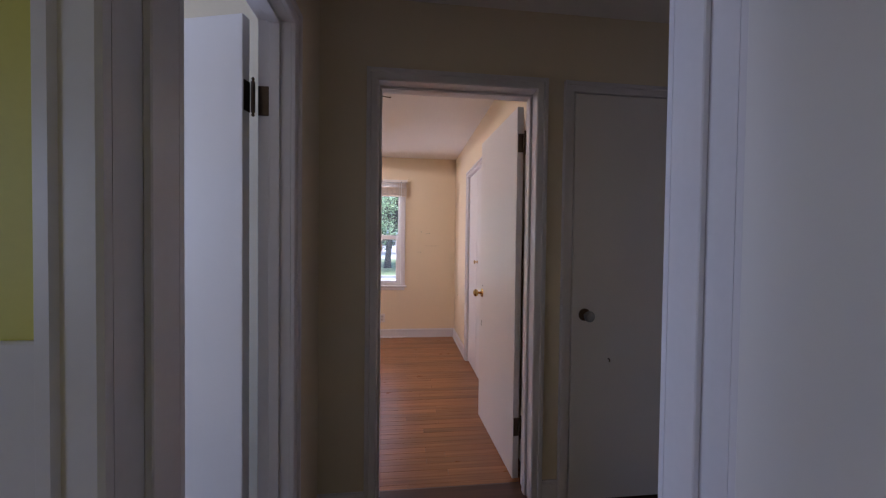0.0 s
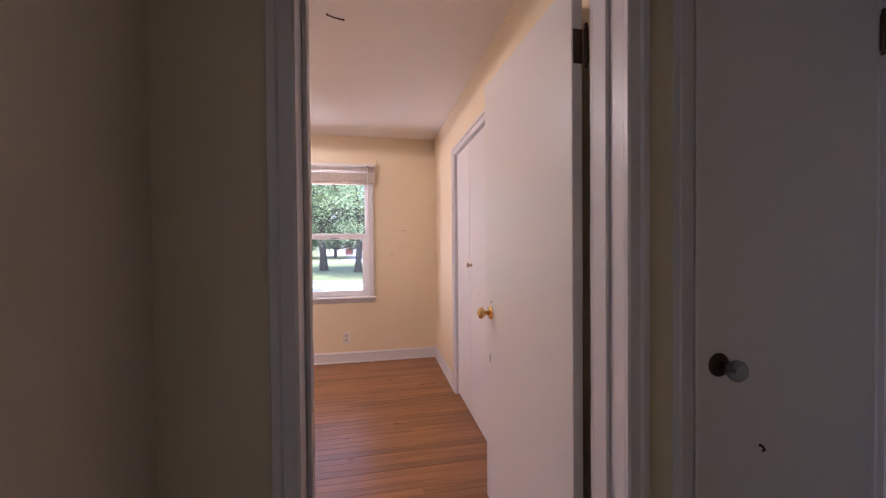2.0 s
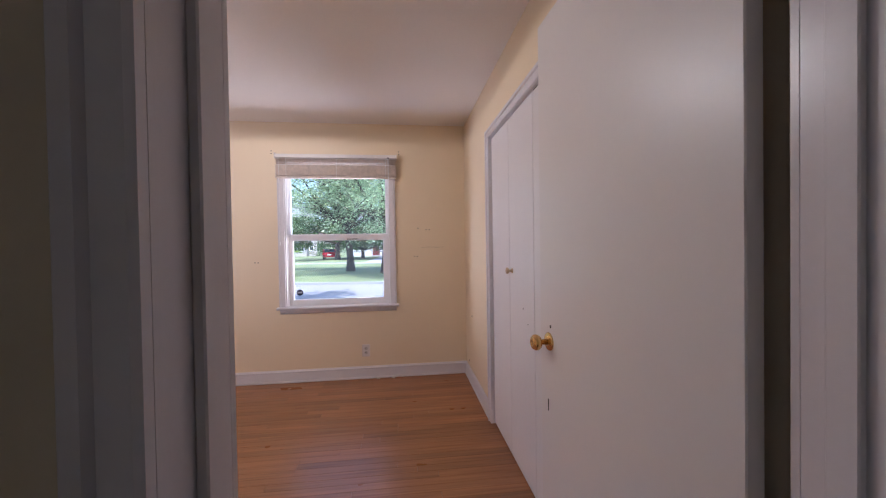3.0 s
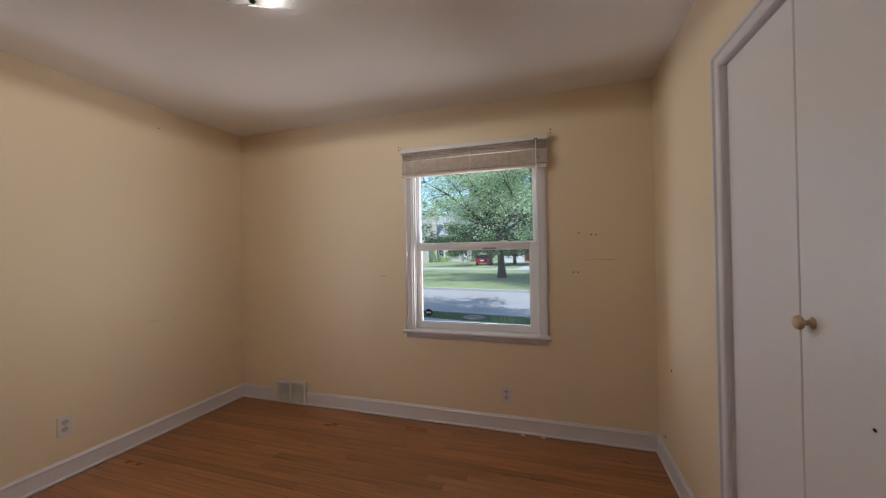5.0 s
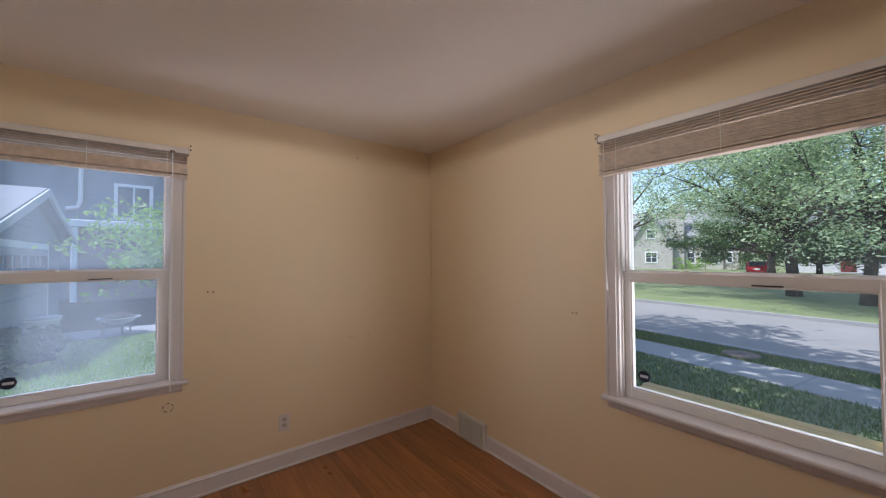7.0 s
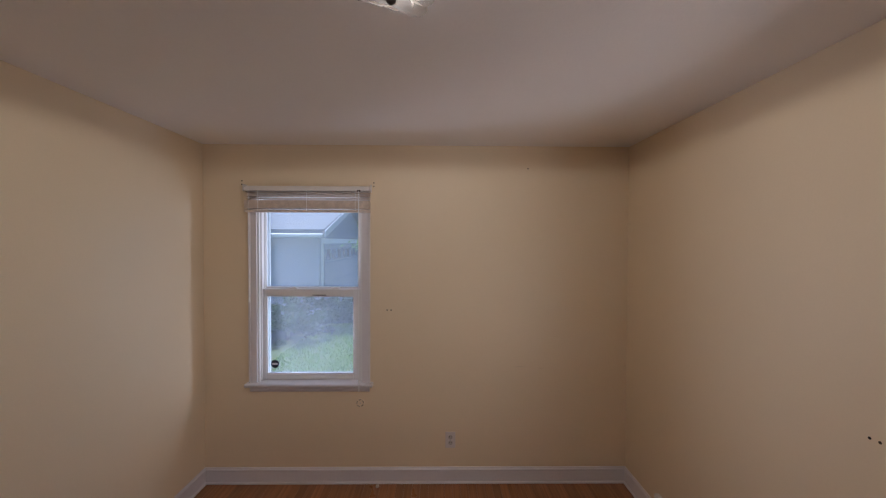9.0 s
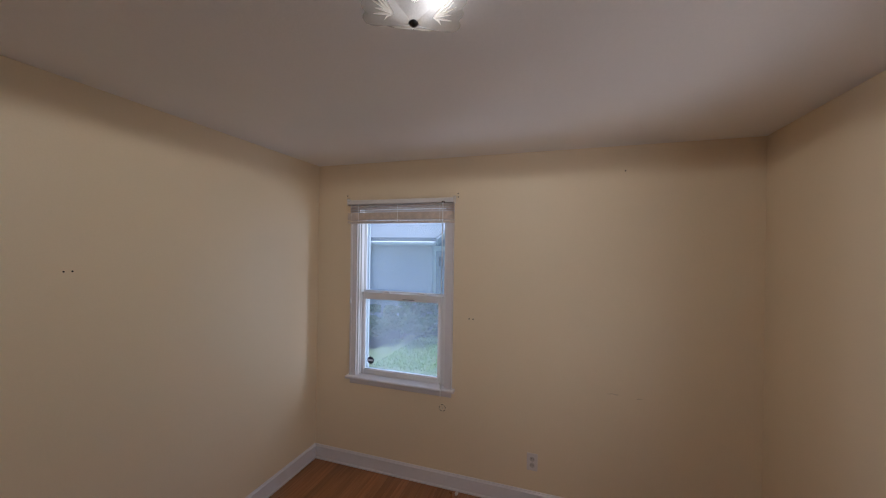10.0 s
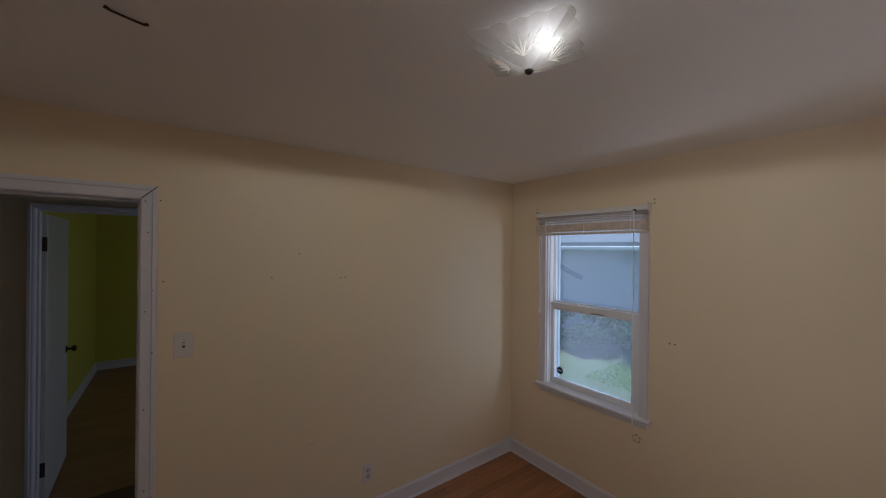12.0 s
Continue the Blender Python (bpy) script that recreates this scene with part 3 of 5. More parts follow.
        pn.visible_shadow = False
        return s
    lo = sash("lower_sash", a + 0.009, b - 0.009, st + 0.003, meet[1], 0.04, 0.08, (glass_lo[0], glass_lo[1], base, meet[0]))
    sash("upper_sash", a + 0.009, b - 0.009, meet[0] + 0.004, top - 0.013, 0.094, 0.134, (glass_up[0], glass_up[1], meet[1] + 0.004, top - 0.05))
    for k in (0.3, 0.78):
        x = glass_lo[0] + k * (glass_lo[1] - glass_lo[0])
        lk = part("sash_lock", one_box(x - 0.03, x + 0.03, 0.05, 0.078, meet[1], meet[1] + 0.008, bevel=0.002), VINYL, t, "white cam lock")
        part("lock_lever", one_box(x - 0.008, x + 0.022, 0.046, 0.066, meet[1] + 0.008, meet[1] + 0.014, bevel=0.002), VINYL, lk)
    part("lift_label", one_box(x - 0.16, x - 0.06, 0.0385, 0.041, meet[0] + 0.003, meet[0] + 0.009), SLOT, t, "thin dark label on the rail")
    part("tilt_latch", one_box(a + 0.004, a + 0.022, 0.026, 0.04, meet[0] - 0.02, meet[0] + 0.03, bevel=0.003), VINYL, t)
    return t


MA, MB = pose(0, YA, 0), pose(XB, 0, 0, 0, 0, 90)
window("window_1", MA, WIN_A, PANE_A, "white double-hung window looking on a street, blind drawn up", (1.338, 1.386), 0.765, (-1.212, -0.356), (-1.248, -0.330))
window("window_2", MB, WIN_B, PANE_B, "white double-hung window with dusty glass, blind drawn up", (1.354, 1.404), 0.779, (0.424, 1.062), (0.394, 1.090))


def blind(m, x0, x1, z0, z1, wand, cord, label):
    """A drawn-up slat blind: headrail, two loose slats, a stack and a bottom rail, hung in front of the casing."""
    t = thing("window_blind", m, label, "window blind", "window blinds")
    part("headrail", one_box(x0, x1, -0.072, -0.024, z1 - 0.034, z1, bevel=0.002), RAILW, t, "white headrail")
    for x in (x0 - 0.006, x1 + 0.001):
        part("end_bracket", one_box(x, x + 0.005, -0.074, -0.023, z1 - 0.038, z1 + 0.012, bevel=0.001), RAILW, t)
    zs = [z1 - 0.046, z1 - 0.058, z1 - 0.07, z1 - 0.085]
    n = 14
    zs += [z0 + 0.026 + i * (z1 - 0.104 - z0 - 0.026) / (n - 1) for i in range(n)]
    for i, z in enumerate(zs):
        d = random.uniform(-0.002, 0.002)
        h = 0.0052 if i > 3 else 0.0034
        pr = [(-0.074 + d, z - 0.0016), (-0.05, z + 0.0012), (-0.026 + d, z - 0.0016), (-0.026 + d, z + h - 0.0016), (-0.05, z + h + 0.0012), (-0.074 + d, z + h - 0.0016)]
        e = random.uniform(-0.002, 0.002)
        part("slat", prism(bmesh.new(), pr, "x", x0 + 0.004 + e, x1 - 0.004 + e), SLAT, t)
    part("bottom_rail", one_box(x0 + 0.002, x1 - 0.002, -0.075, -0.025, z0, z0 + 0.018, bevel=0.004, seg=2), SLAT, t, "beige bottom rail")
    for x in (x0 + 0.1, (x0 + x1) / 2, x1 - 0.1):
        for y in (-0.0765, -0.0245):
            part("ladder_cord", one_box(x - 0.0012, x + 0.0012, y - 0.0012, y + 0.0012, z0 + 0.01, z1 - 0.03), CORD, t)
    part("tilt_hook", one_box(x1 - 0.085, x1 - 0.065, -0.082, -0.071, z1 - 0.038, z1 - 0.026), BRONZE, t, "dark hook for the wand")
    part("wand", tube(bmesh.new(), [(x1 - 0.075, -0.083, z1 - 0.034), (x1 - 0.075, -0.085, (z1 + wand) / 2), (x1 - 0.074, -0.083, wand)], [0.0035, 0.0035, 0.0042], 6), CORD, t, "clear plastic wand")
    if cord:
        part("pull_cord", tube(bmesh.new(), [(x0 + 0.035, -0.078, z1 - 0.03), (x0 + 0.03, -0.06, 1.6), (x0 + 0.028, -0.055, cord)], [0.0016, 0.0016, 0.0016], 5), CORD, t)
        part("cord_tassel", lathe(bmesh.new(), [(0.003, cord), (0.007, cord - 0.02), (0.008, cord - 0.035), (0.003, cord - 0.04)], 10, "z", (x0 + 0.028, -0.055, 0)), CORD, t)
    return t


blind(MA, -1.320, -0.220, 1.910, 2.130, 0.73, 1.33, "beige slat blind drawn up over the wide street window")
blind(MB, 0.326, 1.200, 1.955, 2.136, 0.70, 1.36, "beige slat blind drawn up over the dusty side window")


def sticker(m, label):
    t = thing("window_sticker", m, label, "sticker", "window stickers")
    part("badge", lathe(bmesh.new(), [(0.031, 0.0), (0.031, 0.0008)], 8, "y"), paint("sticker_navy", (0.015, 0.02, 0.05), 0.4, 0.05), t, "dark blue octagon")
    part("badge_bar", one_box(-0.02, 0.02, -0.0012, -0.0002, -0.007, 0.007), paint("sticker_pale", (0.7, 0.72, 0.8), 0.4, 0.05), t, "pale bar")
    return t


sticker(MA @ pose(-1.155, 0.056, 0.838), "small dark blue octagonal sticker on the lower pane")
sticker(MB @ pose(0.480, 0.056, 0.850), "small dark blue octagonal sticker on the dusty lower pane")


# ---- bedroom fixtures ----
def outlet(m, label, tall=0.117, wide=0.072, kind="outlet"):
    t = thing("wall_outlet" if kind == "outlet" else "light_switch", m, label, "outlet" if kind == "outlet" else "light switch")
    part("cover_plate", one_box(-wide / 2, wide / 2, -0.006, 0, -tall / 2, tall / 2, bevel=0.0025, seg=2), PLATE, t)
    if kind == "outlet":
        for s in (-1, 1):
            r = part("receptacle", lathe(bmesh.new(), [(0.0165, -0.0075), (0.0165, -0.005)], 16, "y", (0, 0, s * 0.0205)), paint("receptacle_face", (0.55, 0.48, 0.43), 0.4, 0.04), t)
            for dx, hh in ((-0.0065, 0.0045), (0.0065, 0.0035)):
                part("slot", one_box(dx - 0.0012, dx + 0.0012, -0.0082, -0.0072, s * 0.0205 - hh + 0.003, s * 0.0205 + hh + 0.003), SLOT, r)
    else:
        part("toggle_slot", one_box(-0.006, 0.006, -0.0068, -0.0055, -0.014, 0.014), SLOT, t)
        part("toggle", prism(bmesh.new(), [(-0.0055, -0.006), (-0.0055, 0.008), (-0.02, 0.013), (-0.021, 0.006)], "x", -0.0045, 0.0045), PLATE, t)
    for z in ((0,) if kind == "outlet" else (-0.03, 0.03)):
        part("screw", lathe(bmesh.new(), [(0.003, -0.0075), (0.003, -0.0055)], 8, "y", (0, 0, z)), STEEL, t)
    return t


outlet(pose(-0.537, YA, 0.269), "white duplex outlet low on the cream wall")
outlet(pose(XB, 1.771, 0.316, 0, 0, 90), "cream-painted duplex outlet low on the side wall")
outlet(pose(-1.584, YC, 0.307, 0, 0, 180), "white duplex outlet low on the door wall")
outlet(pose(-0.56, YC, 1.335, 0, 0, 180), "white toggle light switch beside the doorway", 0.128, 0.084, "switch")


def register():
    t = thing("floor_register", pose(-2.437, YA, 0.002), "white steel wall vent at floor level beside the baseboard", "vent")
    # flat near-black sheet stands for the shade inside the duct
    part("backing", one_box(-0.155, 0.155, -0.012, -0.001, 0.005, 0.195), SLOT, t, "flat dark sheet for the shade of the duct behind the grille")
    for bx in ((-0.162, -0.135), (-0.01, 0.01), (0.135, 0.162)):
        part("frame", one_box(bx[0], bx[1], -0.03, 0, 0.0, 0.2, bevel=0.003), REGISTER, t)
    for bz in ((0.0, 0.022), (0.176, 0.2)):
        part("frame", one_box(-0.135, 0.135, -0.0295, 0, bz[0], bz[1], bevel=0.003), REGISTER, t)
    for s0, s1 in ((-0.135, -0.01), (0.01, 0.135)):
        for i in range(12):
            z = 0.03 + i * 0.0125
            part("slat", prism(bmesh.new(), [(-0.026, z), (-0.013, z + 0.006), (-0.013, z + 0.008), (-0.026, z + 0.003)], "x", s0, s1), REGISTER, t)
    part("damper_lever", tube(bmesh.new(), [(0.125, -0.026, 0.11), (0.125, -0.038, 0.112), (0.125, -0.04, 0.1)], [0.003, 0.003, 0.004], 6), STEEL, t)


register()


def ring_mark():
    t = thing("cable_port", pose(XB, 1.119, 0.586, 0, 0, 90), "small round wall plate with a dark ring below the window", "wall plate")
    part("disc", lathe(bmesh.new(), [(0.031, 0.0), (0.031, -0.002), (0.028, -0.004)], 24, "y"), CREAM, t)
    bm = bmesh.new()
    for k in range(5):
        a0 = k * 1.2566
        tube(bm, [(0.024 * math.cos(a0 + q * 0.16), -0.0045, 0.024 * math.sin(a0 + q * 0.16)) for q in range(6)], [0.002] * 6, 5)
    part("ring_gap", bm, SLOT, t, "dark broken ring")
    part("screw", lathe(bmesh.new(), [(0.004, -0.007), (0.004, -0.004)], 8, "y"), STEEL, t)


ring_mark()


def scuff(m, x, z, w):
    """A thin dark scrape in the paint."""
    pts = [(x - w / 2, -0.0004, z), (x - w * 0.1, -0.0006, z + 0.006), (x + w * 0.25, -0.0006, z + 0.001), (x + w / 2, -0.0004, z + 0.004)]
    o = tagged(new("wall_scuff", mesh_of("wall_scuff", tube(bmesh.new(), pts, [0.0006, 0.0011, 0.0011, 0.0005], 5), SCUFFM)), "thin grey scrape in the cream paint", "wall scuff", "wall scuffs")
    o.matrix_world = m


SCUFFM = paint("scuff_grey", (0.36, 0.26, 0.17), 0.8, 0.1)
scuff(MB, 2.27, 0.845, 0.07)
scuff(MB, 2.42, 0.835, 0.03)
scuff(MA, 0.12, 1.25, 0.22)
scuff(pose(0, YC, 0, 0, 0, 180), 1.2, 0.62, 0.04)


def nail_holes(m, pts, r=0.0033):
    """Old picture and bracket holes in a wall, each a short dark pit with a rim."""
    for x, z in pts:
        t = tagged(new("nail_hole", mesh_of("nail_hole", lathe(bmesh.new(), [(r * 1.5, 0.0005), (r * 1.4, -0.0012), (r, -0.0015), (r * 0.4, -0.0013)], 8, "y", (0, 0, 0)), HOLE)), "small dark nail hole in the painted wall", "nail hole", "nail holes")
        t.matrix_world = m @ pose(x, 0, z)


nail_holes(MA, [(0.06, 1.424), (0.09, 1.424), (-0.06, 1.166), (-0.03, 1.166), (-1.535, 1.133), (-1.508, 1.133), (-0.196, 2.18), (-0.196, 2.155), (-1.372, 2.172), (-1.372, 2.147), (-0.02, 1.44)])
nail_holes(MB, [(1.215, 2.172), (1.215, 2.147), (0.277, 2.182), (0.277, 2.157), (1.311, 1.259), (1.340, 1.259), (2.32, 2.28)])
nail_holes(pose(0, YC, 0, 0, 0, 180), [(1.380, 1.645), (1.408, 1.645), (1.122, 1.798), (0.97, 1.66), (0.475, 1.66), (0.462, 2.06)], 0.0026)
nail_holes(pose(XD, 0, 0, 0, 0, -90), [(-2.75, 0.62), (-2.9, 0.17)], 0.005)

staple = tagged(new("ceiling_wire", mesh_of("ceiling_wire", tube(bmesh.new(), [(-0.372, 1.012, H - 0.002), (-0.385, 1.006, H - 0.006), (-0.42, 0.994, H - 0.007), (-0.448, 0.982, H - 0.006), (-0.457, 0.98, H - 0.001)], [0.005, 0.0035, 0.003, 0.0035, 0.005], 6), BRONZE)), "short dark wire stapled to the ceiling", "wire")
for x, y in ((-0.42, YA - 0.04), (-0.28, YA - 0.04), (XB + 0.045, 1.25)):
    b = bmesh.new()
    bmesh.ops.create_icosphere(b, subdivisions=2, radius=0.013)
    for v in b.verts:
        v.co = Vector((v.co.x * (1.4 + 0.5 * noise.noise(v.co * 90)), v.co.y, max(v.co.z * 0.6, -0.007)))
    o = tagged(new("plaster_crumb", mesh_of("plaster_crumb", b, PLATE)), "small white plaster crumb at the foot of the baseboard", "debris", "plaster crumbs")
    o.location = (x, y, 0.007)


def ceiling_lamp():
    t = thing("ceiling_lamp", pose(LAMP.x, LAMP.y, H, 0, 0, LAMP_TURN), "square frosted glass ceiling lamp with scalloped edges, lit", "ceiling lamp")
    half, base, zr, zb, n, m = 0.134, 0.02, -0.014, -0.077, 48, 8

    def on_panel(q, u, v, lift=0.0):
        """A point of panel q: u across from -1 to 1, v from the small base to the rim; the panel sags a little outwards."""
        w = base + (half - base) * v
        if v > 0.8:
            w += 0.009 * abs(math.sin(2.5 * math.pi * (u + 1))) * (v - 0.8) / 0.2
        z = zb + (zr - zb) * (v ** 1.15) - lift
        x, y = u * (base + (half - base) * v), w
        a = q * math.pi / 2
        return (x * math.cos(a) - y * math.sin(a), x * math.sin(a) + y * math.cos(a), z)
    bm = bmesh.new()
    for q in range(4):
        g = [[bm.verts.new(on_panel(q, 2 * i / n - 1, k / m)) for i in range(n + 1)] for k in range(m + 1)]
        for k in range(m):
            for i in range(n):
                bm.faces.new((g[k][i], g[k][i + 1], g[k + 1][i + 1], g[k + 1][i]))
    bm.faces.new([bm.verts.new((x * base, y * base, zb)) for x, y in ((-1, -1), (1, -1), (1, 1), (-1, 1))])
    bmesh.ops.remove_doubles(bm, verts=bm.verts[:], dist=0.0004)
    bmesh.ops.recalc_face_normals(bm, faces=bm.faces[:])
    bmesh.ops.solidify(bm, geom=bm.faces[:], thickness=0.003)
    sh = part("shade", bm, FROST, t, "frosted moulded glass shade")
    sh.visible_shadow = False
    for q in range(4):
        bm = bmesh.new()
        for lean, v0, v1, curl in ((0, 0.28, 0.82, 0), (0.16, 0.3, 0.72, 0.1), (-0.16, 0.3, 0.72, -0.1), (0.34, 0.3, 0.5, 0.28), (-0.34, 0.3, 0.5, -0.28), (0.62, 0.34, 0.78, -0.1), (-0.62, 0.34, 0.78, 0.1)):
            pts = [on_panel(q, lean * (0.25 + 0.75 * s / 6) + curl * (s / 6) ** 2, v0 + (v1 - v0) * s / 6, 0.0028) for s in range(7)]
            tube(bm, pts, [0.0008, 0.002, 0.0028, 0.0028, 0.0025, 0.0018, 0.0006], 6)
        o = part("leaf_relief", bm, RIDGE, sh, "moulded leaf spray", True)
        o.visible_shadow = False
    part("finial", lathe(bmesh.new(), [(0.004, zb - 0.001), (0.012, zb - 0.003), (0.0135, zb - 0.008), (0.010, zb - 0.013), (0.004, zb - 0.017), (0.001, zb - 0.018)], 16, "z"), FINIAL, t, "dark bronze finial", True)
    part("canopy", lathe(bmesh.new(), [(0.045, 0.0), (0.045, -0.006), (0.03, -0.01), (0.012, -0.014)], 24, "z"), RAILW, t, "white canopy plate", True)
    part("stem", lathe(bmesh.new(), [(0.003, -0.012), (0.003, zb)], 8, "z"), RAILW, t)
    b = bmesh.new()
    bmesh.ops.create_uvsphere(b, u_segments=16, v_segments=10, radius=0.02)
    bl = t.matrix_world.inverted() @ bulb_light.location
    for v in b.verts:
        v.co = Vector((v.co.x * 1.25, v.co.y, v.co.z * 0.85)) + bl
    bu = part("bulb", b, BULB, t, "lit white bulb", True)
    bu.visible_shadow = False


FINIAL = paint("finial_dark", (0.03, 0.022, 0.018), 0.4, 0.2, 60.0)
LAMP_TURN = 25.6
FROST = glass("frosted_shade_glass", 0.24, (0.95, 0.95, 0.95), (1.0, 0.96, 0.88))
RIDGE = glass("moulded_glass_ridge", 0.85, (0.95, 0.95, 0.95), (1.0, 0.97, 0.92))
BULB = emitter("lit_bulb", (1.0, 0.97, 0.92), 1.9)
ceiling_lamp()


# ---- living room beyond the passage ----
wall("wall_arch", "y", YC, YA, 2.8, 2.92, 0, H + 0.02, [(0.40, 2.1, 0, 2.2)], (HALL, TEAL, HALL), "cream wall with an arched opening to a dark room")
wall("wall_living_far", "y", -0.6, YA, 5.5, 5.62, 0, H + 0.02, [], (TEAL, TEAL, TEAL), "dark grey-teal wall behind a fireplace")
wall("wall_living_near", "x", 2.92, 5.5, -0.6, -0.5, 0, H + 0.02, [], (TEAL, TEAL, TEAL), "dark grey-teal wall")
# its small opening is unseen, added to let faint daylight into the dark room
wall("wall_living_front", "x", 1.2, 5.62, YA, YA + 0.16, -0.7, 2.75, [(4.3, 4.8, 1.5, 2.0)], (TEAL, SIDING, TEAL), "front wall of the dark room")
ceiling("ceiling_living", 1.33, 5.5, YC, YA, PLASTER, "off-white plaster ceiling")
setting("floor_living", one_box(2.86, 5.5, -0.5, YA, -0.022, 0.004), paint("dark_carpet", (0.05, 0.045, 0.05), 0.95, 0.2, 3.0, 300.0, 0.5, 0.004), "dark carpet", "floor")
bm = bmesh.new()
for s in (0.40, 2.1):
    e = 1 if s < 1 else -1
    pts = [(s, 2.2), (s, 1.92)] + [(s + e * 0.28 * (1 - math.cos(a)), 1.92 + 0.28 * math.sin(a)) for a in [k * math.pi / 16 for k in range(1, 9)]]
    vs = [[(x, y, z) for y, z in pts] for x in (2.8, 2.92)]
    a = [bm.verts.new(p) for p in vs[0]]
    b = [bm.verts.new(p) for p in vs[1]]
    bm.faces.new(a)
    bm.faces.new(b[::-1])
    for i in range(len(a)):
        bm.faces.new((a[i], b[i], b[(i + 1) % len(a)], a[(i + 1) % len(a)]))
bmesh.ops.recalc_face_normals(bm, faces=bm.faces[:])
setting("arch_corners", bm, HALL, "rounded corners of the arched opening", "arch")


def fireplace():
    t = thing("fireplace", pose(5.5, 1.62, 0, 0, 0, -90), "white mantelpiece round a dark fireplace", "fireplace")
    part("mantel_shelf", prism(bmesh.new(), [(0, 1.36), (-0.16, 1.4), (-0.2, 1.43), (-0.2, 1.47), (0, 1.47)], "x", -1.1, 1.1), TRIM, t)
    part("frieze", one_box(-0.8, 0.8, -0.09, 0, 1.08, 1.36, bevel=0.004), TRIM, t)
    for x in (-0.8, 0.55):
        part("pilaster", one_box(x, x + 0.25, -0.1, 0, 0, 1.1, bevel=0.004), TRIM, t)
    # near-black slab on the wall in place of the firebox's inner shade
    part("firebox_shade_panel", one_box(-0.55, 0.55, -0.03, 0, 0, 1.08), SLOT, t, "dark panel for the shaded fire opening")
    part("hearth", one_box(-0.9, 0.9, -0.4, 0, 0, 0.03, bevel=0.004), DARKWOOD, t)


fireplace()

# fittings seen from the green room's doorway
tagged(new("wall_panel", mesh_of("wall_panel", one_box(-2.2, GREENDOOR[0] - 0.067, YG2 - 0.012, YG2, 0, 1.19, bevel=0.003), TRIM)), "low white panel on the yellow-green wall beside the casing", "wall panel", kind="structure")
outlet(pose(-0.83, YG2, 1.36, 0, 0, 180) @ pose(0, 0, 0, 0, 0, 180), "pale plate on the yellow-green wall", 0.3, 0.09, "switch")

def thermostat():
    t = thing("thermostat", pose(2.8, 0.343, 1.503, 0, 0, -90), "small pale thermostat with a dark dial on the wall", "thermostat")
    part("cover", one_box(-0.028, 0.028, -0.022, 0, -0.03, 0.03, bevel=0.006, seg=2), RAILW, t)
    part("dial", one_box(-0.022, 0.022, -0.0245, -0.02, 0.006, 0.02, bevel=0.001), SLOT, t, "dark dial window")


thermostat()

# ---- outside ----
GZ = -0.7
GRASS = paint("lawn", (0.155, 0.195, 0.085), 0.9, 0.4, 0.35, 40.0, 0.8, 0.03)
GRASSB = paint("grass_blades", (0.10, 0.20, 0.04), 0.8, 0.3, 0.8)
ROADM = paint("asphalt_grey", (0.205, 0.2, 0.21), 0.85, 0.12, 0.5, 60.0, 0.4, 0.01)
DRIVE = paint("dark_driveway", (0.06, 0.065, 0.075), 0.85, 0.2, 0.6, 60.0, 0.4, 0.01)
CONC = paint("concrete_walk", (0.26, 0.26, 0.27), 0.85, 0.1, 1.2, 70.0, 0.4, 0.005)
SHINGLE = paint("grey_shingles", (0.24, 0.245, 0.26), 0.9, 0.15, 2.0, 25.0, 0.6, 0.02)
SHINGLE_D = paint("slate_roof", (0.10, 0.105, 0.11), 0.9, 0.15, 2.0, 25.0, 0.6, 0.02)
CLAP = paint("pale_clapboard", (0.52, 0.52, 0.55), 0.6, 0.05, 1.0, 40.0, 0.2, 0.003)
GDOOR = paint("garage_door_grey", (0.30, 0.31, 0.34), 0.55, 0.05, 1.0, 40.0, 0.15, 0.003)
# the brick house's slate blue, and the shaded tone of the garage front
CLAP_D = paint("slate_blue_and_shaded_clapboard", (0.16, 0.185, 0.22), 0.6, 0.06, 1.0, 40.0, 0.2, 0.003)
BRICKM = paint("rose_brick", (0.28, 0.19, 0.18), 0.85, 0.15, 3.0, 30.0, 0.5, 0.01)
STONE = paint("tan_stone", (0.44, 0.41, 0.37), 0.85, 0.18, 1.3, 12.0, 0.6, 0.02)
STUCCO = paint("pale_stucco", (0.46, 0.43, 0.39), 0.85, 0.08, 1.3, 40.0, 0.3, 0.01)
BARK = paint("dark_bark", (0.055, 0.043, 0.036), 0.9, 0.3, 4.0, 22.0, 1.0, 0.03)
LEAF = leaf_mat("leaf_green", (0.12, 0.185, 0.115), (0.50, 0.60, 0.44))
LEAF_D = leaf_mat("leaf_dark", (0.02, 0.05, 0.016), (0.06, 0.11, 0.03))
LEAF_L = leaf_mat("leaf_bright", (0.14, 0.25, 0.05), (0.30, 0.44, 0.11))
# front lawn blades, darkened so that their colour carries the shade
BLADE_SHADED = leaf_mat("grass_blade_shaded", (0.03, 0.07, 0.02), (0.085, 0.15, 0.04))
WINDARK = paint("far_window_glass", (0.05, 0.06, 0.075), 0.12, 0.1)
WHITE = paint("outdoor_white", (0.78, 0.78, 0.76), 0.5, 0.04)
REDCAR = paint("red_car_paint", (0.45, 0.02, 0.03), 0.25, 0.05)
TYRE = paint("tyre_rubber", (0.02, 0.02, 0.02), 0.9, 0.1)
DECK = paint("yellow_deck_boards", (0.52, 0.34, 0.12), 0.6, 0.2, 6.0, 80.0, 0.3, 0.003)

g = bmesh.new()
vs = [g.verts.new(p) for p in ((-900, -900, GZ), (900, -900, GZ), (900, 900, GZ), (-900, 900, GZ))]
g.faces.new(vs)
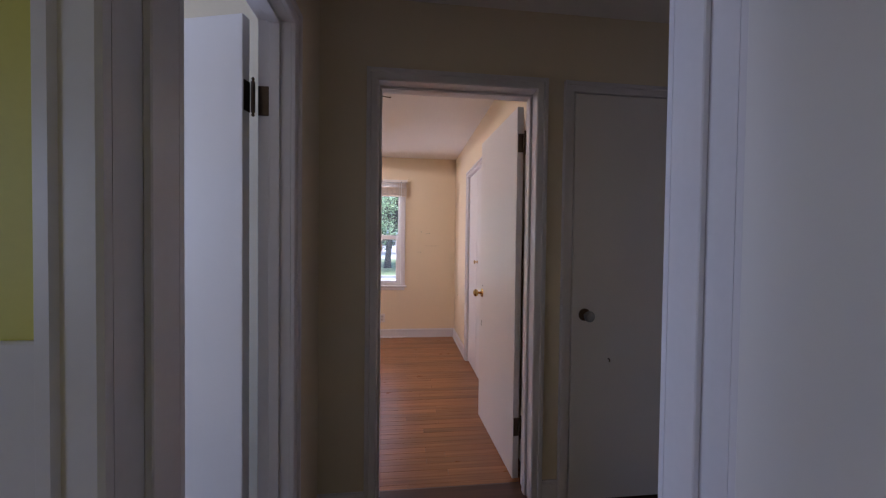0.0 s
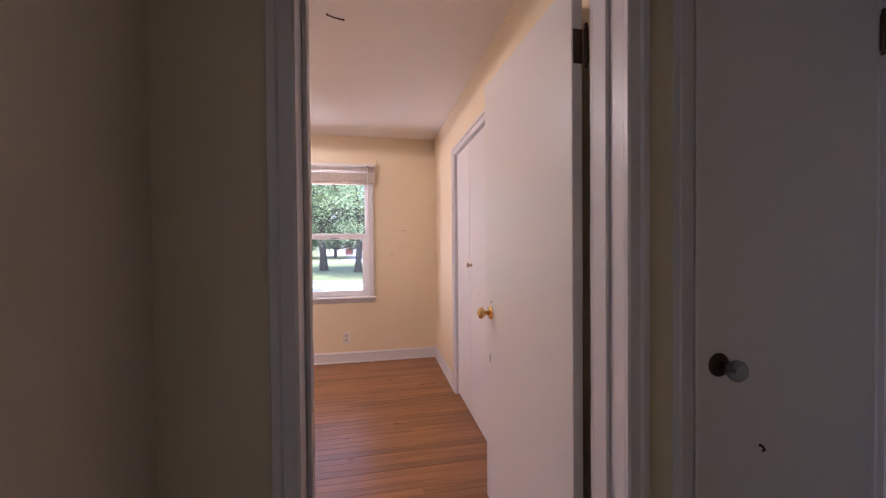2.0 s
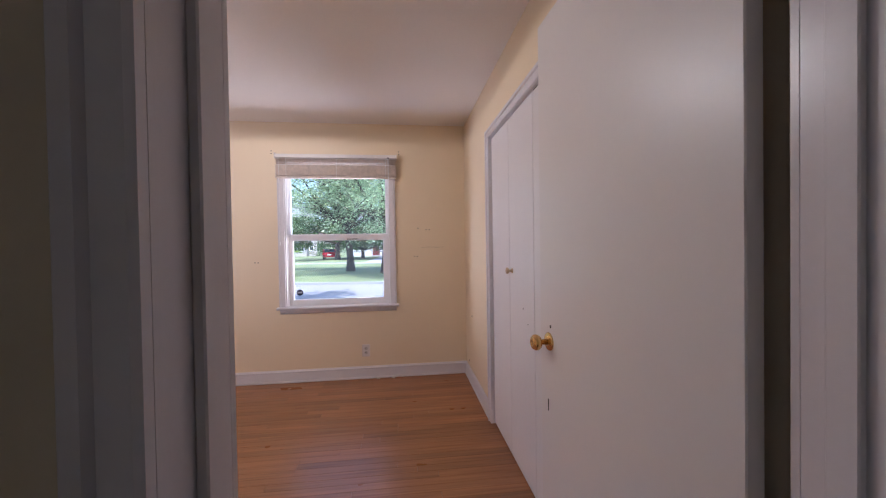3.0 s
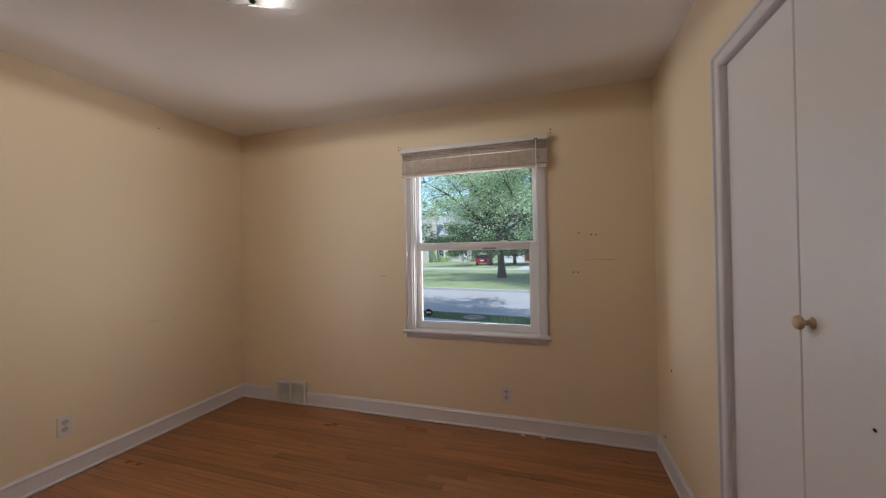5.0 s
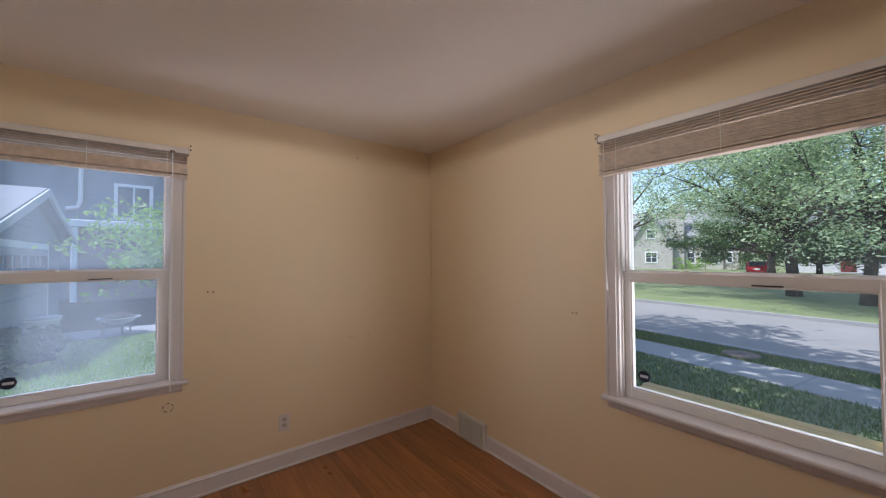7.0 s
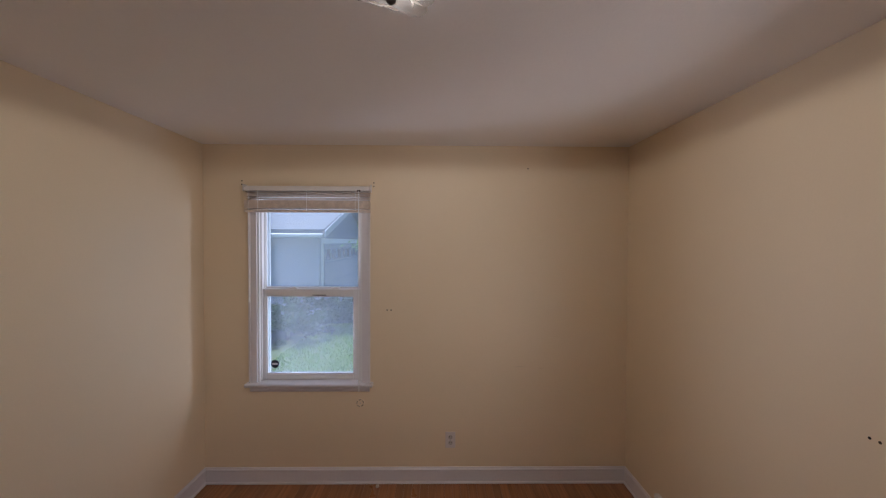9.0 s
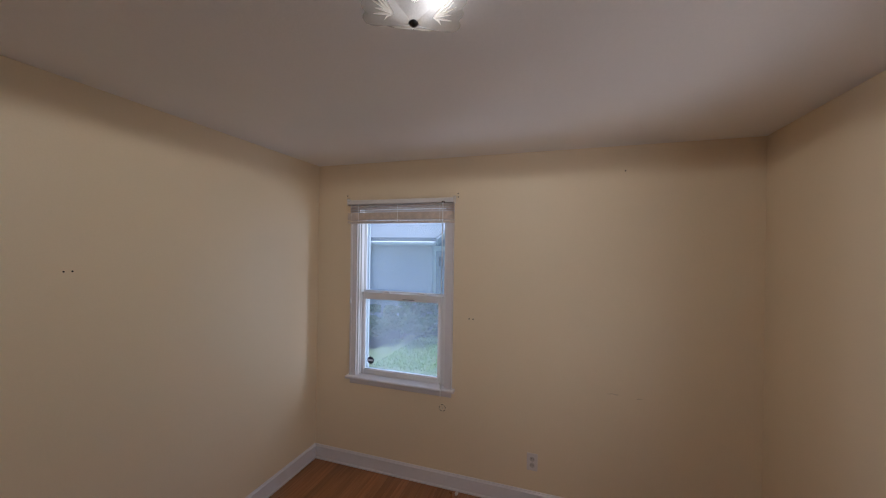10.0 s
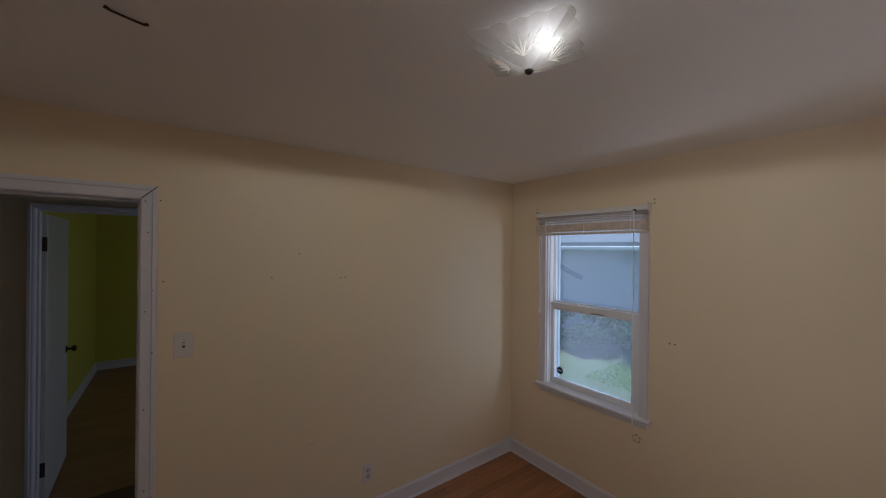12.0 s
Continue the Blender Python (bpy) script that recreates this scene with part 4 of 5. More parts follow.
setting("ground", g, GRASS, "green lawn reaching away on all sides", "ground")

STREET = pose(-1.0, 0, GZ, 0, 0, -9.0)     # the street lies askew to the house
# along the street frame: local y is the distance from the house
def strip(name, y0, y1, z, mat, label, category, x0=-90, x1=90):
    ob = setting(name, one_box(x0, x1, y0, y1, -0.15, z), mat, label, category)
    ob.matrix_world = STREET
    return ob


strip("road", 11.4, 17.6, 0.004, ROADM, "pale grey asphalt street", "road")
strip("kerb", 17.6, 17.8, 0.12, CONC, "pale concrete kerb", "kerb")
strip("kerb_near", 11.2, 11.4, 0.05, CONC, "low concrete kerb in the grass", "kerb")
strip("ground_far", 17.8, 400, 0.10, GRASS, "far lawn beyond the kerb", "lawn", -200, 200)
path_far = strip("pavement_far", 36.5, 38.6, 0.11, CONC, "far concrete pavement", "pavement")
walkway = thing("pavement", STREET, "grey concrete pavement of square slabs across the lawn", "pavement", kind="structure")
slab_mesh = mesh_of("slab", one_box(-0.746, 0.746, 9.0, 10.15, -0.1, 0.014, bevel=0.006), CONC)
for i in range(-12, 10):
    ob = new("slab", slab_mesh)
    ob.parent = walkway
    ob.location = (i * 1.5 + 0.3, 0, random.uniform(-0.004, 0.006))
drv = setting("driveway_far", one_box(-1.7, 1.7, 38.5, 64, 0.02, 0.112), CONC, "pale driveway across the far lawn", "driveway")
drv.matrix_world = STREET @ pose(-2.6, 0, 0, 0, 0, 7.5)
manhole = tagged(new("manhole_cover", mesh_of("manhole_cover", lathe(bmesh.new(), [(0.34, GZ), (0.34, GZ + 0.05), (0.29, GZ + 0.07), (0.27, GZ + 0.062), (0.08, GZ + 0.07), (0.07, GZ + 0.085), (0.01, GZ + 0.088)], 20, "z", (-2.55, 10.95, 0)), paint("rusty_iron", (0.13, 0.10, 0.085), 0.8, 0.2, 8.0))), "dark round iron cover in the grass strip", "manhole cover")


def grass_field(name, m, x0, x1, y0, y1, n, h, label, seed, mat=None):
    rnd = random.Random(seed)
    vs, fs = [], []
    for _ in range(n):
        x, y = rnd.uniform(x0, x1), rnd.uniform(y0, y1)
        a, hh, w = rnd.uniform(0, 6.28), h * rnd.uniform(0.5, 1.2), rnd.uniform(0.006, 0.014)
        dx, dy = math.cos(a) * w, math.sin(a) * w
        lx, ly = rnd.uniform(-0.5, 0.5) * hh, rnd.uniform(-0.5, 0.5) * hh
        k = len(vs)
        vs += [(x - dx, y - dy, 0), (x + dx, y + dy, 0), (x + lx, y + ly, hh)]
        fs.append((k, k + 1, k + 2))
    me = bpy.data.meshes.new(name)
    me.from_pydata(vs, [], fs)
    me.materials.append(mat or BLADE_SHADED)
    ob = tagged(new(name, me), label, "grass", kind="stuff")
    ob.matrix_world = m


grass_field("lawn_grass", STREET, -6, 2.5, 4.2, 8.98, 26000, 0.07, "short uneven lawn grass in front of the house", 3)
grass_field("strip_grass", STREET, -8, 2.5, 10.17, 11.2, 14000, 0.07, "short grass strip between pavement and street", 4)


def deck():
    t = thing("porch_deck", pose(0, 0, 0), "low deck of yellow boards outside the window", "deck")
    for i in range(18):
        y = 3.32 + i * 0.1465
        part("plank", one_box(-2.35 + random.uniform(-0.01, 0.01), -0.15, y, y + 0.14, -0.16, -0.12 + random.uniform(-0.002, 0.002), bevel=0.004), DECK, t)
    part("deck_frame", one_box(-2.3, -0.2, 3.35, 5.9, GZ, -0.165), DARKWOOD, t)


deck()


def crown(bm, centre, size, n, leaf, seed, clumps=40):
    """Leaves in clumps with gaps between: each leaf a bent pair of triangles."""
    rnd = random.Random(seed)
    cs = []
    for _ in range(clumps):
        while True:
            p = Vector((rnd.uniform(-1, 1), rnd.uniform(-1, 1), rnd.uniform(-1, 1)))
            if 0.25 < p.length < 1:
                break
        cs.append((Vector((centre[0] + p.x * size[0], centre[1] + p.y * size[1], centre[2] + p.z * size[2])), rnd.uniform(0.12, 0.3) * sum(size) / 3))
    vs, fs = [], []
    for _ in range(n):
        c, r = rnd.choice(cs)
        d = Vector((rnd.gauss(0, 1), rnd.gauss(0, 1), rnd.gauss(0, 0.7)))
        p = c + d * r * 0.55
        u = Vector((rnd.gauss(0, 1), rnd.gauss(0, 1), rnd.gauss(0, 0.5))).normalized()
        w = u.orthogonal().normalized()
        w = (Matrix.Rotation(rnd.uniform(0, 6.28), 3, u) @ w)
        s = leaf * rnd.uniform(0.6, 1.3)
        k = len(vs)
        vs += [tuple(p - u * s), tuple(p + w * s * 0.45), tuple(p + u * s), tuple(p - w * s * 0.45)]
        fs.append((k, k + 1, k + 2, k + 3))
    return vs, fs


def tree(m, height, trunk_r, fork, limbs, leaves, label, seed, mat=None, lean=0.0, leaf=0.13, spread=0.6, droop=0.0, clump=0.9, aim=None, ups=(0.25, 0.5, 0.8, 1.3, 2.2)):
    """Trunk, limbs that fork twice, and leaves in loose clumps round the outer twigs."""
    rnd = random.Random(seed)
    t = thing("tree", m, label, "tree")
    pts = [(0, 0, -0.1), (0.02 * height * lean, 0, fork * 0.3), (0.08 * lean * height, 0.03, fork * 0.7), (0.15 * lean * height, 0.05, fork)]
    part("trunk", tube(bmesh.new(), pts, [trunk_r * 1.5, trunk_r, trunk_r * 0.92, trunk_r * 0.8], 12), BARK, t, "", True)
    seats = []
    for i in range(limbs):
        a = 6.283 * i / limbs + rnd.uniform(-0.35, 0.35)
        ln = height * rnd.uniform(0.5, 0.72) * spread / 0.6
        up = rnd.choice(ups)
        p0 = Vector(pts[-1])
        d = Vector((math.cos(a), math.sin(a), up)).normalized()
        if aim:
            d = (d + Vector(aim)).normalized()
        q = [p0 - Vector((0, 0, 0.25))]
        for k in range(1, 5):
            d = (d + Vector((rnd.uniform(-0.22, 0.22), rnd.uniform(-0.22, 0.22), rnd.uniform(-0.1, 0.16) - droop * k))).normalized()
            q.append(q[-1] + d * ln / 4)
        limb = part("limb", tube(bmesh.new(), q, [trunk_r * 0.62, trunk_r * 0.5, trunk_r * 0.35, trunk_r * 0.2, trunk_r * 0.05], 8), BARK, t, "", True)
        bm = bmesh.new()
        for k in range(1, 5):
            for _ in range(4):
                s = q[k]
                e = Vector((rnd.uniform(-1, 1), rnd.uniform(-1, 1), rnd.uniform(-0.35, 0.7))).normalized()
                l2 = ln * rnd.uniform(0.2, 0.4)
                mid = s + e * l2 * 0.5 + Vector((0, 0, 0.06 * l2))
                end = s + e * l2
                tube(bm, [s, mid, end], [trunk_r * 0.2 / k ** 0.5, trunk_r * 0.11 / k ** 0.5, trunk_r * 0.02], 5)
                if k > 1:
                    seats += [(mid, 0.7), (end, 1.0), (end + e * 0.4, 0.7)]
        part("branch", bm, BARK, limb, "", True)
        seats.append((q[-1], 1.0))
    vs, fs = [], []
    for _ in range(leaves):
        c, w = rnd.choice(seats)
        p = c + Vector((rnd.gauss(0, 1), rnd.gauss(0, 1), rnd.gauss(-0.1, 0.6))) * clump * w * 0.6
        u = Vector((rnd.gauss(0, 1), rnd.gauss(0, 1), rnd.gauss(0, 0.5))).normalized()
        s = leaf * rnd.uniform(0.6, 1.3)
        wv = Vector((rnd.gauss(0, 1), rnd.gauss(0, 1), rnd.gauss(0, 1))).cross(u).normalized() * s * 0.45
        k = len(vs)
        vs += [tuple(p - u * s), tuple(p + wv), tuple(p + u * s), tuple(p - wv)]
        fs.append((k, k + 1, k + 2, k + 3))
    me = bpy.data.meshes.new("crown")
    me.from_pydata(vs, [], fs)
    me.materials.append(mat or LEAF)
    ob = new("crown", me)
    ob.parent = t
    return t


# unseen tree at the corner of the house, added to shade the front lawn
tree(pose(-7.0, 5.2, GZ), 10.0, 0.35, 6.8, 9, 17000, "unseen tree added at the house corner to shade the lawn", 16, leaf=0.2, clump=1.0, aim=(0.45, -0.1, 0.0), ups=(0.5, 0.8, 1.2))
# street trees across the road
tree(pose(-3.9, 26.5, GZ), 13.0, 0.25, 3.4, 20, 52000, "broad leafy tree with a dark trunk on the far lawn", 11, lean=-0.12, leaf=0.07, spread=0.48, clump=0.8, droop=0.012, aim=(-0.05, -0.4, 0.0), ups=(0.35, 0.55, 0.8, 1.2, 2.0, 3.0))
tree(pose(-1.35, 24.0, GZ), 12.5, 0.21, 3.0, 14, 36000, "leafy tree with dark spreading limbs on the far lawn", 12, lean=0.15, leaf=0.07, spread=0.5, clump=0.8, aim=(0.15, -0.4, 0.0), ups=(0.4, 0.7, 1.1, 2.2))
# the next tree's shade comes from the darker leaf colour
tree(pose(-8.8, 49.5, GZ), 11.0, 0.32, 2.6, 8, 22000, "tree beside the driveway, shade put into its dark leaves", 13, LEAF_D, leaf=0.15)
tree(pose(-5.8, 53.0, GZ), 8.0, 0.25, 1.6, 8, 9000, "dark dense tree before the white house", 18, LEAF_D, leaf=0.17, ups=(0.2, 0.5, 1.0))
tree(pose(-13.2, 25.5, GZ), 10.5, 0.17, 3.2, 9, 9000, "thin airy tree by the street", 14, LEAF, droop=0.03, leaf=0.085, clump=0.7)
tree(pose(6.5, 31.0, GZ), 11.0, 0.4, 2.7, 8, 16000, "broad leafy tree on the far lawn", 15, leaf=0.11, clump=0.7)


def trees_far():
    vs, fs = [], []
    rnd = random.Random(5)
    for i in range(26):
        x = -95 + i * 6.5 + rnd.uniform(-2, 2)
        y = 88 + rnd.uniform(-6, 12)
        v, f = crown(None, (x, y, 4.5 + rnd.uniform(-1, 1.5)), (5.5, 4, 5.5), 900, 0.55, 100 + i, 26)
        k = len(vs)
        vs += v
        fs += [tuple(j + k for j in q) for q in f]
    for i in range(14):
        v, f = crown(None, (-62 + rnd.uniform(-4, 4), -40 + i * 8, 4.5), (4, 5.5, 5.5), 900, 0.55, 200 + i, 26)
        k = len(vs)
        vs += v
        fs += [tuple(j + k for j in q) for q in f]
    me = bpy.data.meshes.new("woods_far")
    me.from_pydata(vs, [], fs)
    me.materials.append(LEAF_D)
    tagged(new("woods_far", me), "dark green trees in the distance", "trees", kind="stuff")


trees_far()


def bush(m, size, n, label, seed, mat=None, leaf=0.12):
    t = thing("bush", m, label, "bush")
    vs, fs = crown(None, (0, 0, size[2] * 0.8), size, n, leaf, seed, 24)
    me = bpy.data.meshes.new("foliage")
    me.from_pydata(vs, [], fs)
    me.materials.append(mat or LEAF)
    ob = new("foliage", me)
    ob.parent = t
    part("stem", tube(bmesh.new(), [(0, 0, -0.05), (0.02, 0, size[2])], [0.05, 0.02], 6), BARK, t)


def far_window(parent, x, z, w, h, y=-0.02, panes=2):
    f = part("window_frame", one_box(x - w / 2 - 0.12, x + w / 2 + 0.12, y - 0.06, y + 0.02, z - 0.14, z + h + 0.14, bevel=0.01), WHITE, parent, "white window frame")
    k = w / panes
    for i in range(panes):
        for j in range(2):
            part("pane", one_box(x - w / 2 + i * k + 0.05, x - w / 2 + (i + 1) * k - 0.05, y - 0.075, y - 0.05, z + j * h / 2 + 0.04, z + (j + 1) * h / 2 - 0.04), WINDARK, f)


def gable_roof(x0, x1, y0, y1, ze, zr, along="x", th=0.18):
    bm = bmesh.new()
    if along == "x":
        ym = (y0 + y1) / 2
        prism(bm, [(y0, ze), (ym, zr), (y1, ze), (y1, ze - th), (ym, zr - th), (y0, ze - th)], "x", x0, x1)
    else:
        xm = (x0 + x1) / 2
        prism(bm, [(x0, ze), (xm, zr), (x1, ze), (x1, ze - th), (xm, zr - th), (x0, ze - th)], "y", y0, y1)
    return bm


def tudor():
    """Stone and stucco house across the street: its front faces -y."""
    t = thing("stone_house", pose(-23.5, 68.0, GZ, 0, 0, 14), "tan stone and stucco house with steep grey roofs", "house")
    part("wall", one_box(-9, 7.6, 0, 9, 0, 5.6), STUCCO, t)
    part("roof", gable_roof(-9.6, 8.2, -0.7, 9.7, 5.5, 10.2), SHINGLE, t)
    part("wing", prism(bmesh.new(), [(-6.6, 0), (-0.6, 0), (-0.6, 4.4), (-3.6, 9.0), (-6.6, 4.4)], "y", -2.2, 0), STONE, t, "stone gable wing")
    part("wing_roof", prism(bmesh.new(), [(-7.1, 3.9), (-6.8, 4.0), (-3.6, 9.1), (-0.4, 4.0), (-0.1, 3.9), (-3.6, 9.6)], "y", -2.6, 3.5), SHINGLE, t)
    part("chimney", one_box(-1.0, 0.9, -1.1, 0.6, 0, 10.8, bevel=0.03), STONE, t, "broad stone chimney")
    part("bay", one_box(2.7, 5.8, -0.6, 0, 0, 3.0), STUCCO, t)
    part("dormer", prism(bmesh.new(), [(3.0, 5.2), (5.2, 5.2), (5.2, 6.4), (4.1, 7.6), (3.0, 6.4)], "y", -0.8, 3), STUCCO, t)
    part("awning", prism(bmesh.new(), [(-1.5, 3.6), (-0.05, 4.5), (-0.05, 4.2), (-1.5, 3.35)], "x", 3.0, 5.0), SHINGLE_D, t, "dark awning")
    far_window(t, 4.15, 1.1, 2.3, 1.5, -0.62, 2)
    far_window(t, 1.7, 1.1, 1.0, 1.6, -0.02, 1)
    far_window(t, 6.6, 1.2, 0.6, 1.5, -0.02, 1)
    far_window(t, -3.6, 1.2, 1.6, 1.6, -2.22, 2)
    far_window(t, -3.6, 5.2, 1.2, 1.4, -2.22, 1)
    far_window(t, 1.7, 3.9, 0.9, 1.2, -0.02, 1)


tudor()


def white_house():
    t = thing("white_house", pose(-0.5, 62.0, GZ, 0, 0, -2), "white clapboard house with a dark roof behind the trees", "house")
    part("wall", one_box(-9, 12, 0, 9, 0, 5.4), CLAP, t)
    part("roof", gable_roof(-9.6, 12.6, -0.7, 9.7, 5.3, 9.0), SHINGLE_D, t)
    for x in (-7.0, -1.0, 4.0, 8.5):
        far_window(t, x, 1.2, 1.6, 1.7, -0.02, 2)
    for x in (-7.0, -4.0, -1.0, 4.0, 8.5):
        far_window(t, x, 3.6, 1.4, 1.3, -0.02, 1)
    d = part("door", one_box(-4.6, -3.4, -0.08, 0, 0, 2.2, bevel=0.02), paint("dark_red_door", (0.13, 0.02, 0.02), 0.5), t, "dark red door")
    part("porch_step", one_box(-5, -3, -1.0, 0, 0, 0.25, bevel=0.02), CONC, t)


white_house()
for x, y, s, sd in ((-33, 66, 1.4, 1), (-29.5, 65.5, 1.1, 2), (-22, 65, 1.5, 3), (-19, 65.2, 1.5, 4), (-15.5, 64, 2.6, 5), (-12.5, 63, 2.2, 6), (2, 59.5, 1.2, 7), (6, 59.5, 1.1, 8)):
    bush(pose(x, y, GZ), (s * 1.2, s * 0.9, s * 0.75), 700, "rounded green bush before a house", 300 + sd, LEAF_L if sd < 5 else LEAF_D)


def car(m):
    t = thing("red_car", m, "red parked car seen from behind on a driveway", "car")
    pr = [(-2.1, 0.35), (-2.15, 0.75), (-2.0, 0.95), (-1.5, 1.0), (-0.9, 1.42), (0.5, 1.45), (1.2, 1.0), (2.0, 0.85), (2.15, 0.6), (2.1, 0.3)]
    bm = prism(bmesh.new(), pr, "x", -0.86, 0.86)
    bmesh.ops.bevel(bm, geom=bm.edges[:], offset=0.06, segments=2, affect="EDGES")
    part("body", bm, REDCAR, t, "", True)
    part("rear_glass", prism(bmesh.new(), [(-1.5, 1.02), (-0.96, 1.4), (-0.99, 1.42), (-1.54, 1.04)], "x", -0.66, 0.66), WINDARK, t)
    for sx in (-0.88, 0.88):
        part("side_glass", one_box(sx - 0.004, sx + 0.004, -0.85, 0.75, 1.03, 1.36), WINDARK, t)
    for sx in (-0.78, 0.78):
        for sy in (-1.35, 1.3):
            w = part("wheel", lathe(bmesh.new(), [(0.32, sx - 0.1), (0.33, sx - 0.06), (0.33, sx + 0.06), (0.32, sx + 0.1)], 18, "x", (0, sy, 0.33)), TYRE, t)
            part("rim", lathe(bmesh.new(), [(0.2, sx - 0.105), (0.2, sx + 0.105)], 14, "x", (0, sy, 0.33)), STEEL, w)
        part("tail_light", one_box(sx - 0.12, sx + 0.06, -2.17, -2.05, 0.7, 0.88, bevel=0.01), paint("tail_light_red", (0.6, 0.02, 0.02), 0.2), t)
    part("bumper", one_box(-0.8, 0.8, -2.22, -2.05, 0.32, 0.5, bevel=0.03), REDCAR, t)
    part("licence_plate", one_box(-0.26, 0.26, -2.2, -2.14, 0.6, 0.74), WHITE, t)


car(pose(-10.3, 52.0, GZ + 0.1, 0, 0, 8))


# ---- side yard ----
def clapboards(parent, m, w, z0, z1, mat, step=0.14):
    """Lapped boards on a wall face whose -y looks out; each board is a piece."""
    me = mesh_of("clapboard", prism(bmesh.new(), [(0, 0), (-0.03, 0), (-0.008, step + 0.02), (0, step + 0.02)], "x", 0, w), mat)
    k = int((z1 - z0) / step)
    for i in range(k):
        ob = new("clapboard", me)
        ob.parent = parent
        ob.matrix_parent_inverse = Matrix()
        ob.matrix_basis = m @ pose(0, 0, z0 + i * step)


SZ = -0.35      # the side yard lies higher than the street


def side_yard():
    """Lawn beside the house, rising gently away from its wall."""
    xs = [-3.3, -4.2, -5.2, -6.2, -8, -10, -13, -17, -30, -60]
    ys = [-30, -8, -4, -2, 0, 2, 3, 4, 5.5, 7]
    bm = bmesh.new()
    rnd = random.Random(31)
    g = []
    for x in xs:
        row = []
        for y in ys:
            k = min(1.0, max(0.0, (-3.3 - x) / 2.6)) * min(1.0, max(0.0, (7 - y) / 4.0))
            row.append(bm.verts.new((x, y, GZ - 0.03 + (SZ - GZ + 0.03) * k + (rnd.uniform(-0.012, 0.0) if k > 0 else 0))))
        g.append(row)
    for i in range(len(xs) - 1):
        for j in range(len(ys) - 1):
            bm.faces.new((g[i][j], g[i + 1][j], g[i + 1][j + 1], g[i][j + 1]))
    bmesh.ops.recalc_face_normals(bm, faces=bm.faces[:])
    setting("ground_side", bm, GRASS, "green lawn rising beside the house", "lawn")


side_yard()


def garage():
    """Its gable front with the door looks along +y."""
    t = thing("garage", pose(-9.3, -1.3, SZ), "grey clapboard garage with a pale shingled gable roof", "garage")
    # dark front and pale side: the garage's shade and light put into siding colour
    part("wall", prism(bmesh.new(), [(-5.4, -0.1), (0.0, -0.1), (0.0, 2.36), (-2.7, 3.26), (-5.4, 2.36)], "y", -8.0, 0), CLAP_D, t)
    part("side_wall", one_box(0, 0.02, -8, 0.0, -0.1, 2.34), CLAP, t, "side wall in a paler colour for the light on it")
    part("roof", gable_roof(-5.75, 0.35, -8.3, 0.25, 2.4, 3.42, "y", 0.1), SHINGLE, t)
    part("rake_board", prism(bmesh.new(), [(0.37, 2.2), (0.37, 2.36), (-2.7, 3.4), (-2.7, 3.22)], "y", 0.25, 0.29), CLAP, t)
    part("rake_board", prism(bmesh.new(), [(-5.77, 2.2), (-5.77, 2.36), (-2.7, 3.4), (-2.7, 3.22)], "y", 0.25, 0.29), CLAP, t)
    part("gutter", one_box(0.33, 0.42, -8.3, 0.24, 2.2, 2.3, bevel=0.02), WHITE, t)
    part("corner_board", one_box(-0.1, 0.04, -0.1, 0.035, 0, 2.3), CLAP, t)
    gd = part("garage_door", one_box(-3.95, -0.3, 0.0, 0.05, 0, 2.06, bevel=0.01), GDOOR, t, "grey sectional garage door")
    for i in range(7):
        x = -3.8 + i * 0.5
        part("pane", one_box(x, x + 0.32, 0.05, 0.065, 1.64, 1.9), WINDARK, gd)
    for z in (0.52, 1.04, 1.56):
        part("panel_groove", one_box(-3.93, -0.32, 0.05, 0.054, z - 0.012, z + 0.012), CLAP_D, gd)
    part("door_frame", one_box(-4.1, -0.15, 0.0, 0.03, 2.06, 2.2), WHITE, t)
    for x in (-4.1, -0.3):
        part("door_frame", one_box(x, x + 0.15, 0.0, 0.031, 0, 2.06), WHITE, t)
    part("slanted_downspout", tube(bmesh.new(), [(0.07, -2.72, 1.84), (0.07, -2.3, 1.62), (0.07, -1.9, 1.45)], [0.06, 0.06, 0.06], 8), CLAP_D, t, "grey slanted downspout")
    clapboards(t, pose(0.02, -7.9, 0, 0, 0, 90), 7.8, 0.12, 2.3, CLAP)
    for i in range(6):
        z = 2.24 + i * 0.14
        half = 2.65 * (1 - max(0.0, z + 0.16 - 2.36) / 0.9)
        if half > 0.2:
            part("clapboard", prism(bmesh.new(), [(0, z), (0.03, z), (0.008, z + 0.16), (0, z + 0.16)], "x", -2.7 - half, -2.7 + half), CLAP_D, t)


garage()


